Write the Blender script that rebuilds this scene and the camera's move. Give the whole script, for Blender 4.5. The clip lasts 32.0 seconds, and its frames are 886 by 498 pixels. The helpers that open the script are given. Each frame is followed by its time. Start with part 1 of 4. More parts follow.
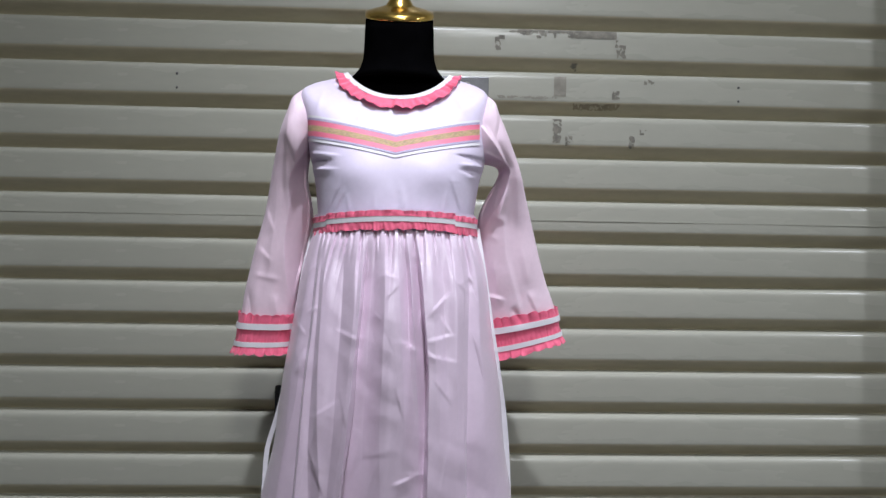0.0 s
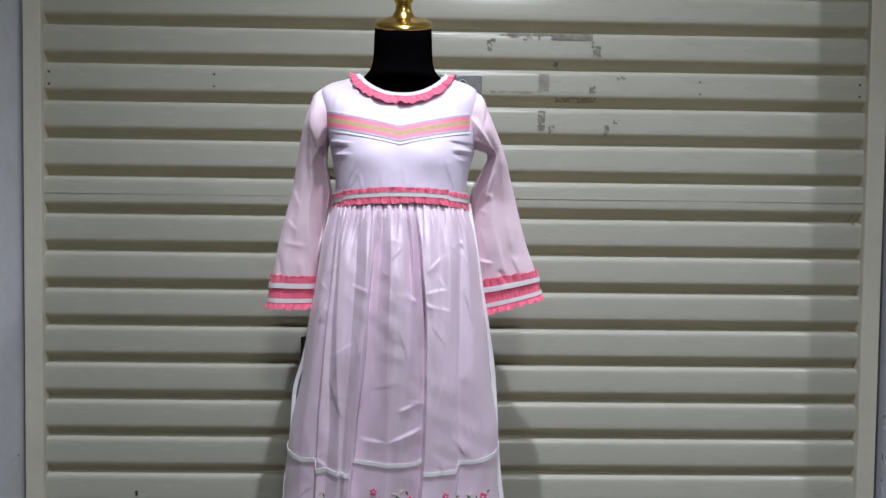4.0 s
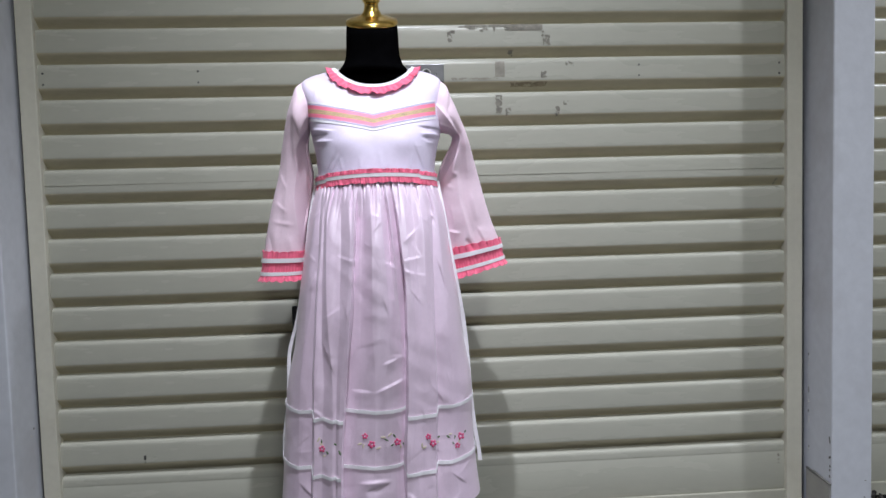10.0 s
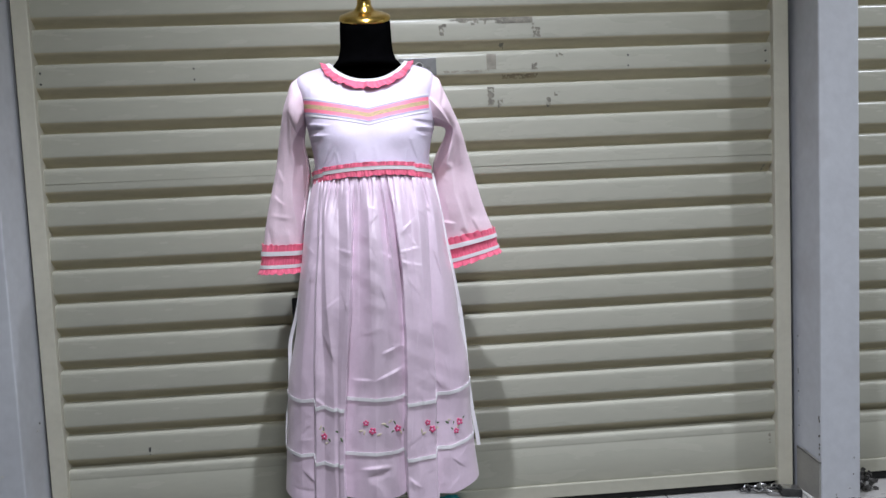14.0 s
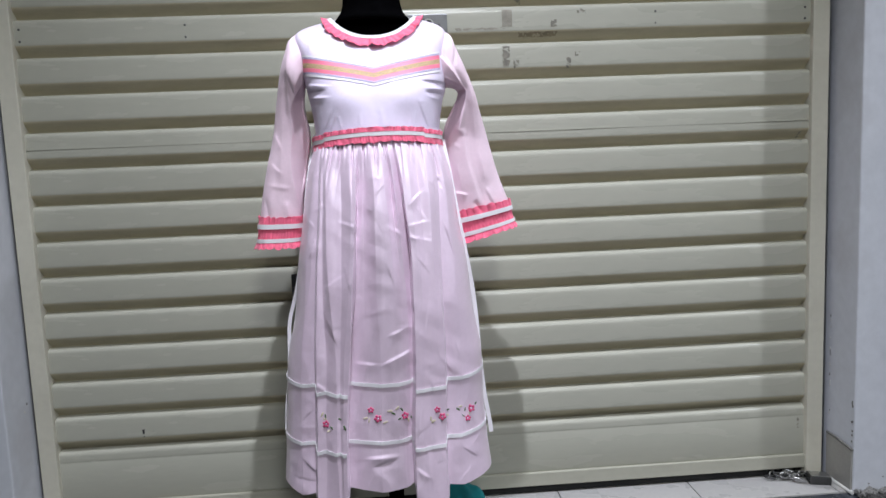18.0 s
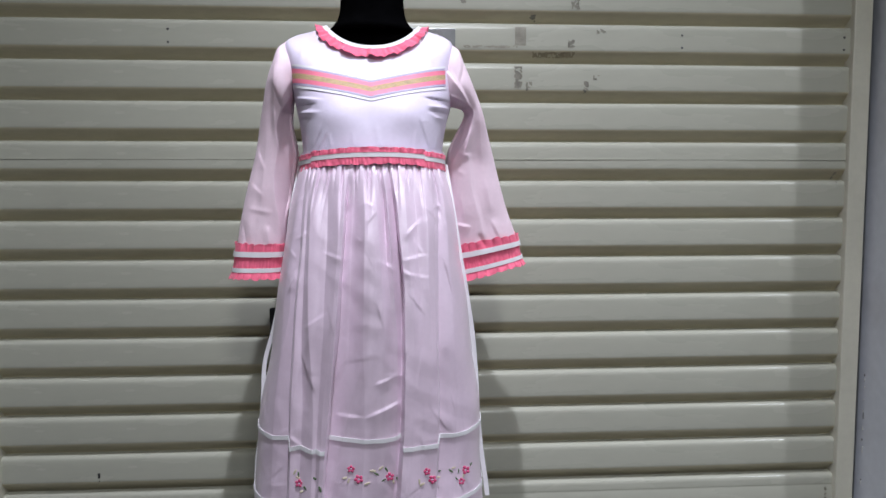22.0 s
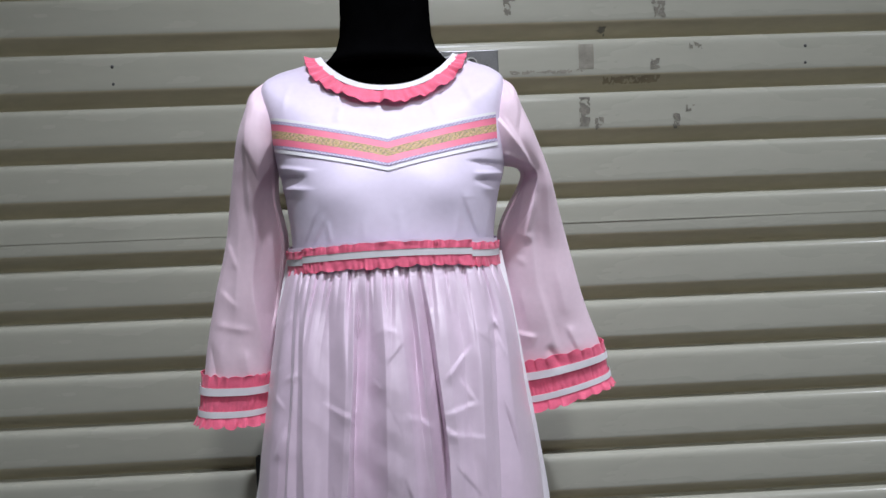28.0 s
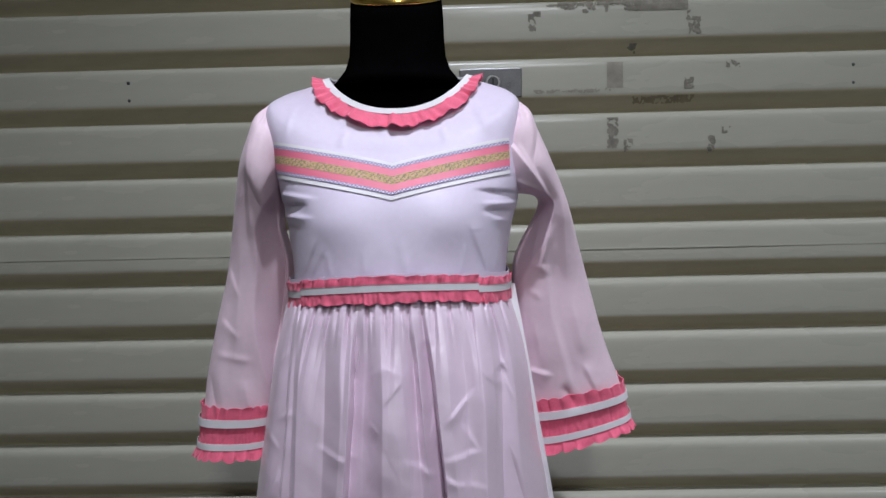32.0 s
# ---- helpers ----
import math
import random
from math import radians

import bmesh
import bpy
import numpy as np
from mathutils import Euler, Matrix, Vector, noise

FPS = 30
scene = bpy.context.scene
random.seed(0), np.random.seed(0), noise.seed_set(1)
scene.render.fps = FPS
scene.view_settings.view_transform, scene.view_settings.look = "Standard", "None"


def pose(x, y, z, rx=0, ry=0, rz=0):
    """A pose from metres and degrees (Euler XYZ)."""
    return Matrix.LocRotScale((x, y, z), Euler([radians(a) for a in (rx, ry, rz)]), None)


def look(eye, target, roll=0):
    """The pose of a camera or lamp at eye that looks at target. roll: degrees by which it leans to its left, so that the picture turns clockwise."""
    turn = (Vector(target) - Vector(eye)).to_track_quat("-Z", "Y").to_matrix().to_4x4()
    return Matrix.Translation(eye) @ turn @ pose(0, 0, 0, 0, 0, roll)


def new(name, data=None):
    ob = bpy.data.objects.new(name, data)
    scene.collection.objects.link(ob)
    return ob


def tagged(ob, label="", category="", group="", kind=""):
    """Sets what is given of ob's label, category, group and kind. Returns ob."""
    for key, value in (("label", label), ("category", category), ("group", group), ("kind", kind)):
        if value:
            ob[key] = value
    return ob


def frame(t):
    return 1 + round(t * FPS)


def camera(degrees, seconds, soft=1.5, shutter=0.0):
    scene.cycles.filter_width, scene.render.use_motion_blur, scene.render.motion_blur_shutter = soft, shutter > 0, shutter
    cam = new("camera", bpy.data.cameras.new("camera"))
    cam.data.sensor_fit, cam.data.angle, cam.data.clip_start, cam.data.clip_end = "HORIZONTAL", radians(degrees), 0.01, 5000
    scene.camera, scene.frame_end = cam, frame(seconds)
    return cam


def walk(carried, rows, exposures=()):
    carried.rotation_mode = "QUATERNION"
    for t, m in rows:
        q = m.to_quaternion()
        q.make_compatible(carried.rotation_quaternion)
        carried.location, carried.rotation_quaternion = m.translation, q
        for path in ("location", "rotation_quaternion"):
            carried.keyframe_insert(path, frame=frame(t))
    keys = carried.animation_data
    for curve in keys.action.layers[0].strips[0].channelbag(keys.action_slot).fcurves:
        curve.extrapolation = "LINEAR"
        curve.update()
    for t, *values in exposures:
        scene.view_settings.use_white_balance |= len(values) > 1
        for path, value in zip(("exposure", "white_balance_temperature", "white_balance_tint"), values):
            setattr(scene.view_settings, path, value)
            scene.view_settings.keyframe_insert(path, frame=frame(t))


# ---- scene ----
cam = camera(62.5, 32.0, soft=1.5)
PATH = [
    (0, (-0.103, -1.709, 1.042), (-0.022, 0.289, 0.999), 1.0),
    (0.5, (-0.094, -1.748, 1.041), (-0.027, 0.25, 0.994), 1.1),
    (1, (-0.081, -1.805, 1.039), (-0.016, 0.194, 0.996), 1.2),
    (1.5, (-0.084, -1.84, 1.029), (-0.008, 0.157, 0.953), 1.3),
    (2, (-0.075, -1.866, 1.024), (0.018, 0.13, 0.928), 0.9),
    (2.5, (-0.074, -1.901, 1.016), (0.015, 0.095, 0.929), 0.8),
    (3, (-0.075, -1.921, 1.017), (0.012, 0.075, 0.928), 0.7),
    (3.5, (-0.071, -1.951, 1.008), (-0.03, 0.047, 0.939), 0.7),
    (5.5, (-0.1, -2.04, 1.004), (-0.044, -0.042, 0.925), 0.6),
    (6, (-0.101, -2.048, 1.003), (-0.043, -0.051, 0.908), -0.0),
    (6.5, (-0.095, -2.068, 1.005), (-0.028, -0.071, 0.911), -0.4),
    (7, (-0.099, -2.083, 1.002), (-0.034, -0.086, 0.905), -0.8),
    (7.5, (-0.093, -2.106, 0.997), (-0.033, -0.111, 0.885), -1.7),
    (8, (-0.092, -2.116, 0.998), (-0.021, -0.122, 0.865), -1.4),
    (8.5, (-0.094, -2.133, 0.999), (-0.012, -0.139, 0.874), -1.9),
    (9, (-0.098, -2.145, 0.996), (0.011, -0.154, 0.843), -1.9),
    (9.5, (-0.097, -2.166, 0.994), (0.032, -0.176, 0.847), -2.0),
    (10, (-0.098, -2.194, 0.992), (0.035, -0.203, 0.87), -1.6),
    (10.5, (-0.093, -2.214, 0.994), (0.041, -0.221, 0.892), -1.6),
    (11, (-0.1, -2.231, 0.995), (0.013, -0.24, 0.848), -2.0),
    (11.5, (-0.105, -2.239, 0.99), (0.001, -0.248, 0.83), -1.8),
    (12, (-0.108, -2.244, 0.989), (-0.002, -0.254, 0.826), -1.7),
    (12.5, (-0.107, -2.245, 0.99), (0.003, -0.253, 0.85), -1.9),
    (13, (-0.101, -2.24, 0.991), (0.05, -0.25, 0.858), -2.0),
    (13.5, (-0.099, -2.236, 0.989), (0.048, -0.247, 0.847), -2.2),
    (14, (-0.103, -2.234, 0.992), (0.043, -0.245, 0.846), -2.6),
    (14.5, (-0.098, -2.229, 0.987), (0.039, -0.24, 0.829), -2.8),
    (15, (-0.099, -2.224, 0.986), (0.03, -0.235, 0.818), -2.6),
    (15.5, (-0.103, -2.21, 0.985), (0.025, -0.223, 0.798), -2.5),
    (17.5, (-0.104, -2.116, 0.99), (0.038, -0.133, 0.771), -1.6),
    (18, (-0.105, -2.088, 0.995), (0.021, -0.105, 0.762), -2.4),
    (18.5, (-0.091, -2.058, 0.994), (0.034, -0.074, 0.771), -2.3),
    (19, (-0.082, -2.031, 0.995), (0.055, -0.047, 0.783), -2.5),
    (19.5, (-0.072, -2.005, 0.994), (0.045, -0.02, 0.779), -2.6),
    (20, (-0.068, -1.974, 0.993), (0.039, 0.015, 0.812), -1.9),
    (20.5, (-0.069, -1.954, 0.995), (0.04, 0.034, 0.81), -2.0),
    (21, (-0.074, -1.936, 1.0), (0.035, 0.055, 0.845), -1.3),
    (21.5, (-0.086, -1.927, 0.999), (0.04, 0.064, 0.863), -0.1),
    (22, (-0.093, -1.895, 0.994), (0.04, 0.095, 0.837), -0.1),
    (22.5, (-0.082, -1.853, 0.998), (0.047, 0.135, 0.825), -0.7),
    (23, (-0.072, -1.807, 1.0), (0.071, 0.18, 0.823), -0.6),
    (23.5, (-0.078, -1.744, 1.012), (0.068, 0.242, 0.836), -0.6),
    (24, (-0.085, -1.709, 1.027), (0.01, 0.285, 0.914), -0.6),
    (24.5, (-0.075, -1.655, 1.032), (-0.031, 0.339, 0.878), 0.4),
    (26.5, (-0.075, -1.452, 1.099), (-0.064, 0.54, 0.916), -1.6),
    (27, (-0.091, -1.447, 1.116), (-0.089, 0.547, 0.962), -2.0),
    (27.5, (-0.09, -1.445, 1.13), (-0.019, 0.552, 1.028), -3.1),
    (28, (-0.108, -1.402, 1.133), (-0.028, 0.591, 0.992), -2.2),
    (28.5, (-0.086, -1.339, 1.133), (-0.053, 0.658, 1.031), -1.7),
    (29, (-0.073, -1.312, 1.132), (-0.104, 0.683, 1.003), -1.8),
    (29.5, (-0.07, -1.242, 1.152), (-0.109, 0.749, 0.965), -2.6),
    (30, (-0.061, -1.248, 1.151), (-0.02, 0.745, 0.99), -2.3),
    (30.5, (-0.074, -1.277, 1.152), (-0.091, 0.722, 1.069), -1.7),
    (31, (-0.071, -1.311, 1.151), (-0.116, 0.688, 1.107), -1.1),
    (31.5, (-0.062, -1.345, 1.155), (-0.121, 0.654, 1.112), -1.2),
    (32, (-0.057, -1.346, 1.165), (-0.097, 0.65, 1.04), -1.3),
]
EXPOSURES = [(0.0, -0.53), (2.0, -0.52), (6.0, -0.38), (9.0, -0.34), (13.0, -0.30), (18.0, -0.19), (20.0, -0.18), (21.0, -0.29), (24.0, -0.43), (28.0, -0.66), (30.0, -0.92), (32.0, -0.98)]
walk(cam, [(t, look(eye, target, roll)) for t, eye, target, roll in PATH], EXPOSURES)

# ---- light: a downlight row in the passage's ceiling and an added fill, shutters all round ----
world = bpy.data.worlds.new("world")
scene.world = world
world.use_nodes = True
world.node_tree.nodes["Background"].inputs["Color"].default_value = (0.75, 0.8, 0.9, 1)
world.node_tree.nodes["Background"].inputs["Strength"].default_value = 0.05


def lamp(name, eye, target, size, watts, colour, spread=180.0, long=0.0):
    data = bpy.data.lights.new(name, "AREA")
    data.shape, data.size = ("RECTANGLE", size) if long else ("DISK", size)
    if long:
        data.size_y = long
    data.energy, data.color, data.spread = watts, colour, radians(spread)
    ob = new(name, data)
    ob.matrix_world = look(eye, target)
    return ob


MAIN = (-0.01, -1.31, 3.55)
SIDE = (2.98, -1.41, 3.55)


def downlight(name, eye, target, watts, wide):
    """A recessed downlight: a round lamp with a soft-edged beam."""
    data = bpy.data.lights.new(name, "SPOT")
    data.energy, data.color, data.shadow_soft_size = watts, (0.93, 0.98, 1.14), 0.042
    data.spot_size, data.spot_blend = radians(wide), 1.0
    ob = new(name, data)
    ob.matrix_world = look(eye, target)


downlight("downlight_lamp", MAIN, (-0.02, -1.15, 0.0), 470, 80)
downlight("side_downlight_lamp", SIDE, (2.2, -0.9, 0.0), 285, 120)
# an unseen fill, added to lift the shadows and the upright faces
lamp("far_fill_lamp", (0.4, -3.3, 3.55), (0.3, -1.8, 0.0), 0.6, 126, (0.93, 0.97, 1.02), long=1.8)


# ---- materials ----
def material(name, colour, rough=0.6, metal=0.0, vary=0.06, scale=6.0, fine=0.0, bump=0.0, bump_scale=300.0, sheen=0.0, spec=0.5, satin=0.0,
             island=0.0, dirt=None, dirt_amount=0.0, dirt_scale=9.0, coat=0.0, stretch=(1, 1, 1), wrinkle=0.0):
    """A painted, woven or metal surface: colour with clouds and grain, roughness that wanders, a fine relief."""
    m = bpy.data.materials.new(name)
    m.use_nodes = True
    n, l = m.node_tree.nodes, m.node_tree.links
    b = n["Principled BSDF"]
    b.inputs["Metallic"].default_value = metal
    b.inputs["Specular IOR Level"].default_value = spec
    b.inputs["Sheen Weight"].default_value = sheen
    b.inputs["Coat Weight"].default_value, b.inputs["Coat Roughness"].default_value = coat, 0.3
    if satin:
        # threads that run downwards draw the gloss out along their length
        along = n.new("ShaderNodeTangent")
        along.direction_type, along.axis = "RADIAL", "Z"
        l.new(along.outputs["Tangent"], b.inputs["Tangent"])
        b.inputs["Anisotropic"].default_value, b.inputs["Anisotropic Rotation"].default_value = satin, 0.25
    at = n.new("ShaderNodeTexCoord")
    mp = n.new("ShaderNodeMapping")
    mp.inputs["Scale"].default_value = stretch
    l.new(at.outputs["Object"], mp.inputs["Vector"])

    def cloud(s, detail=4.0):
        t = n.new("ShaderNodeTexNoise")
        t.inputs["Scale"].default_value, t.inputs["Detail"].default_value = s, detail
        l.new(mp.outputs["Vector"], t.inputs["Vector"])
        return t.outputs["Fac"]

    def ramp(fac, lo, hi, a, c):
        r = n.new("ShaderNodeMapRange")
        r.inputs["From Min"].default_value, r.inputs["From Max"].default_value = lo, hi
        r.inputs["To Min"].default_value, r.inputs["To Max"].default_value = a, c
        l.new(fac, r.inputs["Value"])
        return r.outputs["Result"]

    def mixed(kind, fac, a, c):
        x = n.new("ShaderNodeMix")
        x.data_type, x.blend_type = "RGBA", kind
        for s, v in (("Factor", fac), ("A", a), ("B", c)):
            sock = next(i for i in x.inputs if i.name == s and i.enabled)
            if hasattr(v, "is_linked"):
                l.new(v, sock)
            else:
                sock.default_value = v
        return next(o for o in x.outputs if o.enabled)

    base = (*colour, 1)
    big = ramp(cloud(scale), 0.3, 0.7, 1 - vary, 1 + vary)
    hs = n.new("ShaderNodeHueSaturation")
    hs.inputs["Color"].default_value = base
    l.new(big, hs.inputs["Value"])
    out = hs.outputs["Color"]
    if fine:
        hs2 = n.new("ShaderNodeHueSaturation")
        l.new(out, hs2.inputs["Color"])
        l.new(ramp(cloud(scale * 14, 6), 0.3, 0.7, 1 - fine, 1 + fine), hs2.inputs["Value"])
        out = hs2.outputs["Color"]
    if island:
        info = n.new("ShaderNodeObjectInfo")
        hs3 = n.new("ShaderNodeHueSaturation")
        l.new(out, hs3.inputs["Color"])
        l.new(ramp(info.outputs["Random"], 0, 1, 1 - island, 1 + island), hs3.inputs["Value"])
        out = hs3.outputs["Color"]
    if dirt:
        out = mixed("MIX", ramp(cloud(dirt_scale, 8), 0.55, 0.75, 0, dirt_amount), out, (*dirt, 1))
    l.new(out, b.inputs["Base Color"])
    l.new(ramp(cloud(scale * 2.3, 5), 0.3, 0.7, max(0.03, rough - 0.07), min(1, rough + 0.07)), b.inputs["Roughness"])
    if bump:
        bp = n.new("ShaderNodeBump")
        bp.inputs["Strength"].default_value, bp.inputs["Distance"].default_value = bump, 0.001
        l.new(cloud(bump_scale, 3), bp.inputs["Height"])
        l.new(bp.outputs["Normal"], b.inputs["Normal"])
        if wrinkle:
            # thin ridges that wander over the cloth, stronger in places
            fold = n.new("ShaderNodeMath")
            fold.operation = "ABSOLUTE"
            l.new(ramp(cloud(13, 1.5), 0.0, 1.0, -1, 1), fold.inputs[0])
            tall = n.new("ShaderNodeMath")
            tall.operation = "MULTIPLY"
            l.new(ramp(fold.outputs[0], 0.0, 0.22, 1, 0), tall.inputs[0])
            l.new(ramp(cloud(7, 2), 0.42, 0.62, 0.05, 1), tall.inputs[1])
            wr = n.new("ShaderNodeBump")
            wr.inputs["Strength"].default_value, wr.inputs["Distance"].default_value = wrinkle, 0.004
            l.new(tall.outputs[0], wr.inputs["Height"])
            l.new(bp.outputs["Normal"], wr.inputs["Normal"])
            l.new(wr.outputs["Normal"], b.inputs["Normal"])
    return m


def woven(name, ground, thread, third, scale, rough=0.7, speckle=0):
    """A trim ribbon with a woven diamond pattern in three colours."""
    m = material(name, ground, rough, vary=0.05, scale=30)
    n, l = m.node_tree.nodes, m.node_tree.links
    b = n["Principled BSDF"]
    at = n.new("ShaderNodeTexCoord")

    def wave(kind_axis, s, turn):
        mp = n.new("ShaderNodeMapping")
        mp.inputs["Rotation"].default_value = (0, radians(turn), 0)
        l.new(at.outputs["Object"], mp.inputs["Vector"])
        w = n.new("ShaderNodeTexWave")
        w.bands_direction = kind_axis
        w.inputs["Scale"].default_value, w.inputs["Distortion"].default_value = s, 0.6
        w.inputs["Detail Scale"].default_value = 3
        l.new(mp.outputs["Vector"], w.inputs["Vector"])
        return w.outputs["Fac"]

    def mix(fac, a, c, lo, hi):
        r = n.new("ShaderNodeMapRange")
        r.inputs["From Min"].default_value, r.inputs["From Max"].default_value = lo, hi
        l.new(fac, r.inputs["Value"])
        x = n.new("ShaderNodeMix")
        x.data_type = "RGBA"
        ins = [i for i in x.inputs if i.enabled]
        l.new(r.outputs["Result"], ins[0])
        for s, v in zip(ins[1:], (a, c)):
            if hasattr(v, "is_linked"):
                l.new(v, s)
            else:
                s.default_value = (*v, 1)
        return next(o for o in x.outputs if o.enabled)

    one = mix(wave("X", scale, 45), ground, thread, 0.45, 0.7)
    two = mix(wave("X", scale, -45), one, third, 0.6, 0.82)
    if speckle:
        dots = n.new("ShaderNodeTexVoronoi")
        dots.inputs["Scale"].default_value = speckle
        l.new(at.outputs["Object"], dots.inputs["Vector"])
        apart = n.new("ShaderNodeSeparateColor")
        l.new(dots.outputs["Color"], apart.inputs["Color"])
        two = mix(apart.outputs[0], two, ground, 0.62, 0.72)
        two = mix(apart.outputs[1], two, third, 0.66, 0.76)
        two = mix(apart.outputs[2], two, thread, 0.6, 0.7)
    l.new(two, b.inputs["Base Color"])
    return m


SLAT = material("cream_grey_shutter_paint", (0.455, 0.45, 0.372), 0.25, vary=0.035, scale=3.0, fine=0.02, island=0.02, bump=0.08, bump_scale=90,
                dirt=(0.36, 0.33, 0.25), dirt_amount=0.12, dirt_scale=5, stretch=(0.5, 1, 2))
JOINT = material("olive_brown_joint_strip", (0.49, 0.44, 0.30), 0.5, vary=0.08, scale=4.0, fine=0.05, dirt=(0.24, 0.19, 0.11), dirt_amount=0.35, dirt_scale=7, stretch=(0.6, 1, 3))
RAIL = material("bottom_rail_paint", (0.43, 0.42, 0.34), 0.4, vary=0.05, scale=4.0, fine=0.03, dirt=(0.3, 0.27, 0.2), dirt_amount=0.3, dirt_scale=6)
GUIDE = material("cream_guide_paint", (0.60, 0.575, 0.47), 0.42, vary=0.05, scale=4.0, fine=0.03, dirt=(0.35, 0.3, 0.2), dirt_amount=0.2)
PILLAR = material("grey_blue_wall_paint", (0.585, 0.60, 0.63), 0.65, vary=0.05, scale=2.5, fine=0.04, bump=0.4, bump_scale=60,
                  dirt=(0.36, 0.34, 0.34), dirt_amount=0.35, dirt_scale=5)
PLASTER = material("off_white_plaster", (0.62, 0.61, 0.58), 0.8, vary=0.05, scale=2, bump=0.3, bump_scale=80)
CEIL = material("white_ceiling_board", (0.75, 0.75, 0.73), 0.85, vary=0.03, scale=2)
THRESH = material("pale_grey_glazed_tile", (0.42, 0.41, 0.39), 0.3, vary=0.05, scale=5, fine=0.04, island=0.03, dirt=(0.32, 0.3, 0.26), dirt_amount=0.4, dirt_scale=8)
DARKTILE = material("dark_blue_grey_tile", (0.03, 0.034, 0.042), 0.25, vary=0.2, scale=5, fine=0.1, island=0.08)
GROUT = material("dark_grout", (0.16, 0.15, 0.14), 0.9, vary=0.1, scale=30)
SKIRTING = material("taupe_skirting_tile", (0.33, 0.32, 0.29), 0.35, vary=0.08, scale=10, fine=0.05, dirt=(0.15, 0.14, 0.12), dirt_amount=0.3)
CEMENT = material("broken_cement", (0.20, 0.195, 0.18), 0.95, vary=0.25, scale=25, fine=0.2, bump=1.0, bump_scale=150, dirt=(0.06, 0.06, 0.06), dirt_amount=0.8, dirt_scale=25)
DIRT = material("dark_crumbled_dirt", (0.055, 0.052, 0.048), 0.95, vary=0.4, scale=40, fine=0.3, bump=0.8, bump_scale=200)
GAP = material("black_rubber", (0.012, 0.012, 0.012), 0.8)
STEEL = material("brushed_steel", (0.55, 0.55, 0.55), 0.28, 1.0, vary=0.08, scale=20, fine=0.05)
PLATE = material("scuffed_lock_steel", (0.22, 0.22, 0.23), 0.34, 1.0, vary=0.12, scale=25, fine=0.08)
DARKSTEEL = material("dull_dark_steel", (0.10, 0.10, 0.10), 0.42, 0.9, vary=0.2, scale=40)
RESIDUE = material("grey_tape_residue", (0.23, 0.215, 0.175), 0.85, vary=0.25, scale=60, fine=0.2, bump=0.6, bump_scale=400)
STAIN = material("brown_tape_stain", (0.31, 0.29, 0.235), 0.7, vary=0.2, scale=40, fine=0.12)
SMEAR = material("brown_grease_smear", (0.31, 0.26, 0.17), 0.6, vary=0.2, scale=30, fine=0.1)
VELVET = material("black_velvet", (0.0016, 0.0016, 0.0018), 0.95, vary=0.2, scale=40, spec=0.0)
BRASS = material("polished_brass", (0.72, 0.48, 0.12), 0.2, 1.0, vary=0.1, scale=25)
# one cloth: the bodice's strong light and the sleeves' pink bounce are coloured in
PINK = material("pale_pink_cotton_bounce_tint", (0.88, 0.68, 0.76), 0.5, vary=0.03, scale=9, fine=0.02, bump=0.25, bump_scale=900, sheen=0.15, spec=0.4, wrinkle=0.10)
BODICE = material("pale_pink_cotton_lit_tint", (0.78, 0.69, 0.83), 0.45, vary=0.03, scale=9, fine=0.02, bump=0.25, bump_scale=900, sheen=0.15, spec=0.4, wrinkle=0.06)
LILAC = material("lilac_pink_sateen", (0.795, 0.63, 0.745), 0.36, vary=0.03, scale=7, fine=0.02, bump=0.2, bump_scale=900, sheen=0.1, spec=1.0, coat=0.25, satin=0.8, wrinkle=0.10)
ROSE = material("rose_pink_ruffle_cotton", (0.93, 0.165, 0.27), 0.6, vary=0.08, scale=30, fine=0.06, bump=0.4, bump_scale=700, sheen=0.2, spec=0.25)
WHITE = material("white_cotton_tape", (0.86, 0.83, 0.85), 0.75, vary=0.04, scale=40, bump=0.2, bump_scale=600)
GOLD = woven("gold_woven_ribbon", (0.72, 0.43, 0.32), (0.58, 0.42, 0.18), (0.26, 0.22, 0.12), 62, speckle=800)
BLUE = woven("blue_white_picot", (0.82, 0.74, 0.82), (0.42, 0.36, 0.56), (0.30, 0.25, 0.46), 95)
BANDPINK = material("satin_pink_ribbon", (0.86, 0.2, 0.3), 0.5, vary=0.04, scale=40, bump=0.3, bump_scale=600)
FLOWER = material("crimson_pink_thread", (0.74, 0.10, 0.24), 0.7, vary=0.15, scale=200)
LEAF = material("dark_green_thread", (0.10, 0.16, 0.07), 0.7, vary=0.2, scale=200)
STRAW = material("straw_yellow_thread", (0.72, 0.63, 0.46), 0.7, vary=0.15, scale=200)
TEAL = material("teal_cloth", (0.0, 0.17, 0.18), 0.85, vary=0.15, scale=20, bump=0.4, bump_scale=300)
BLACKCLOTH = material("black_cloth", (0.008, 0.008, 0.009), 0.9, vary=0.2, scale=30)


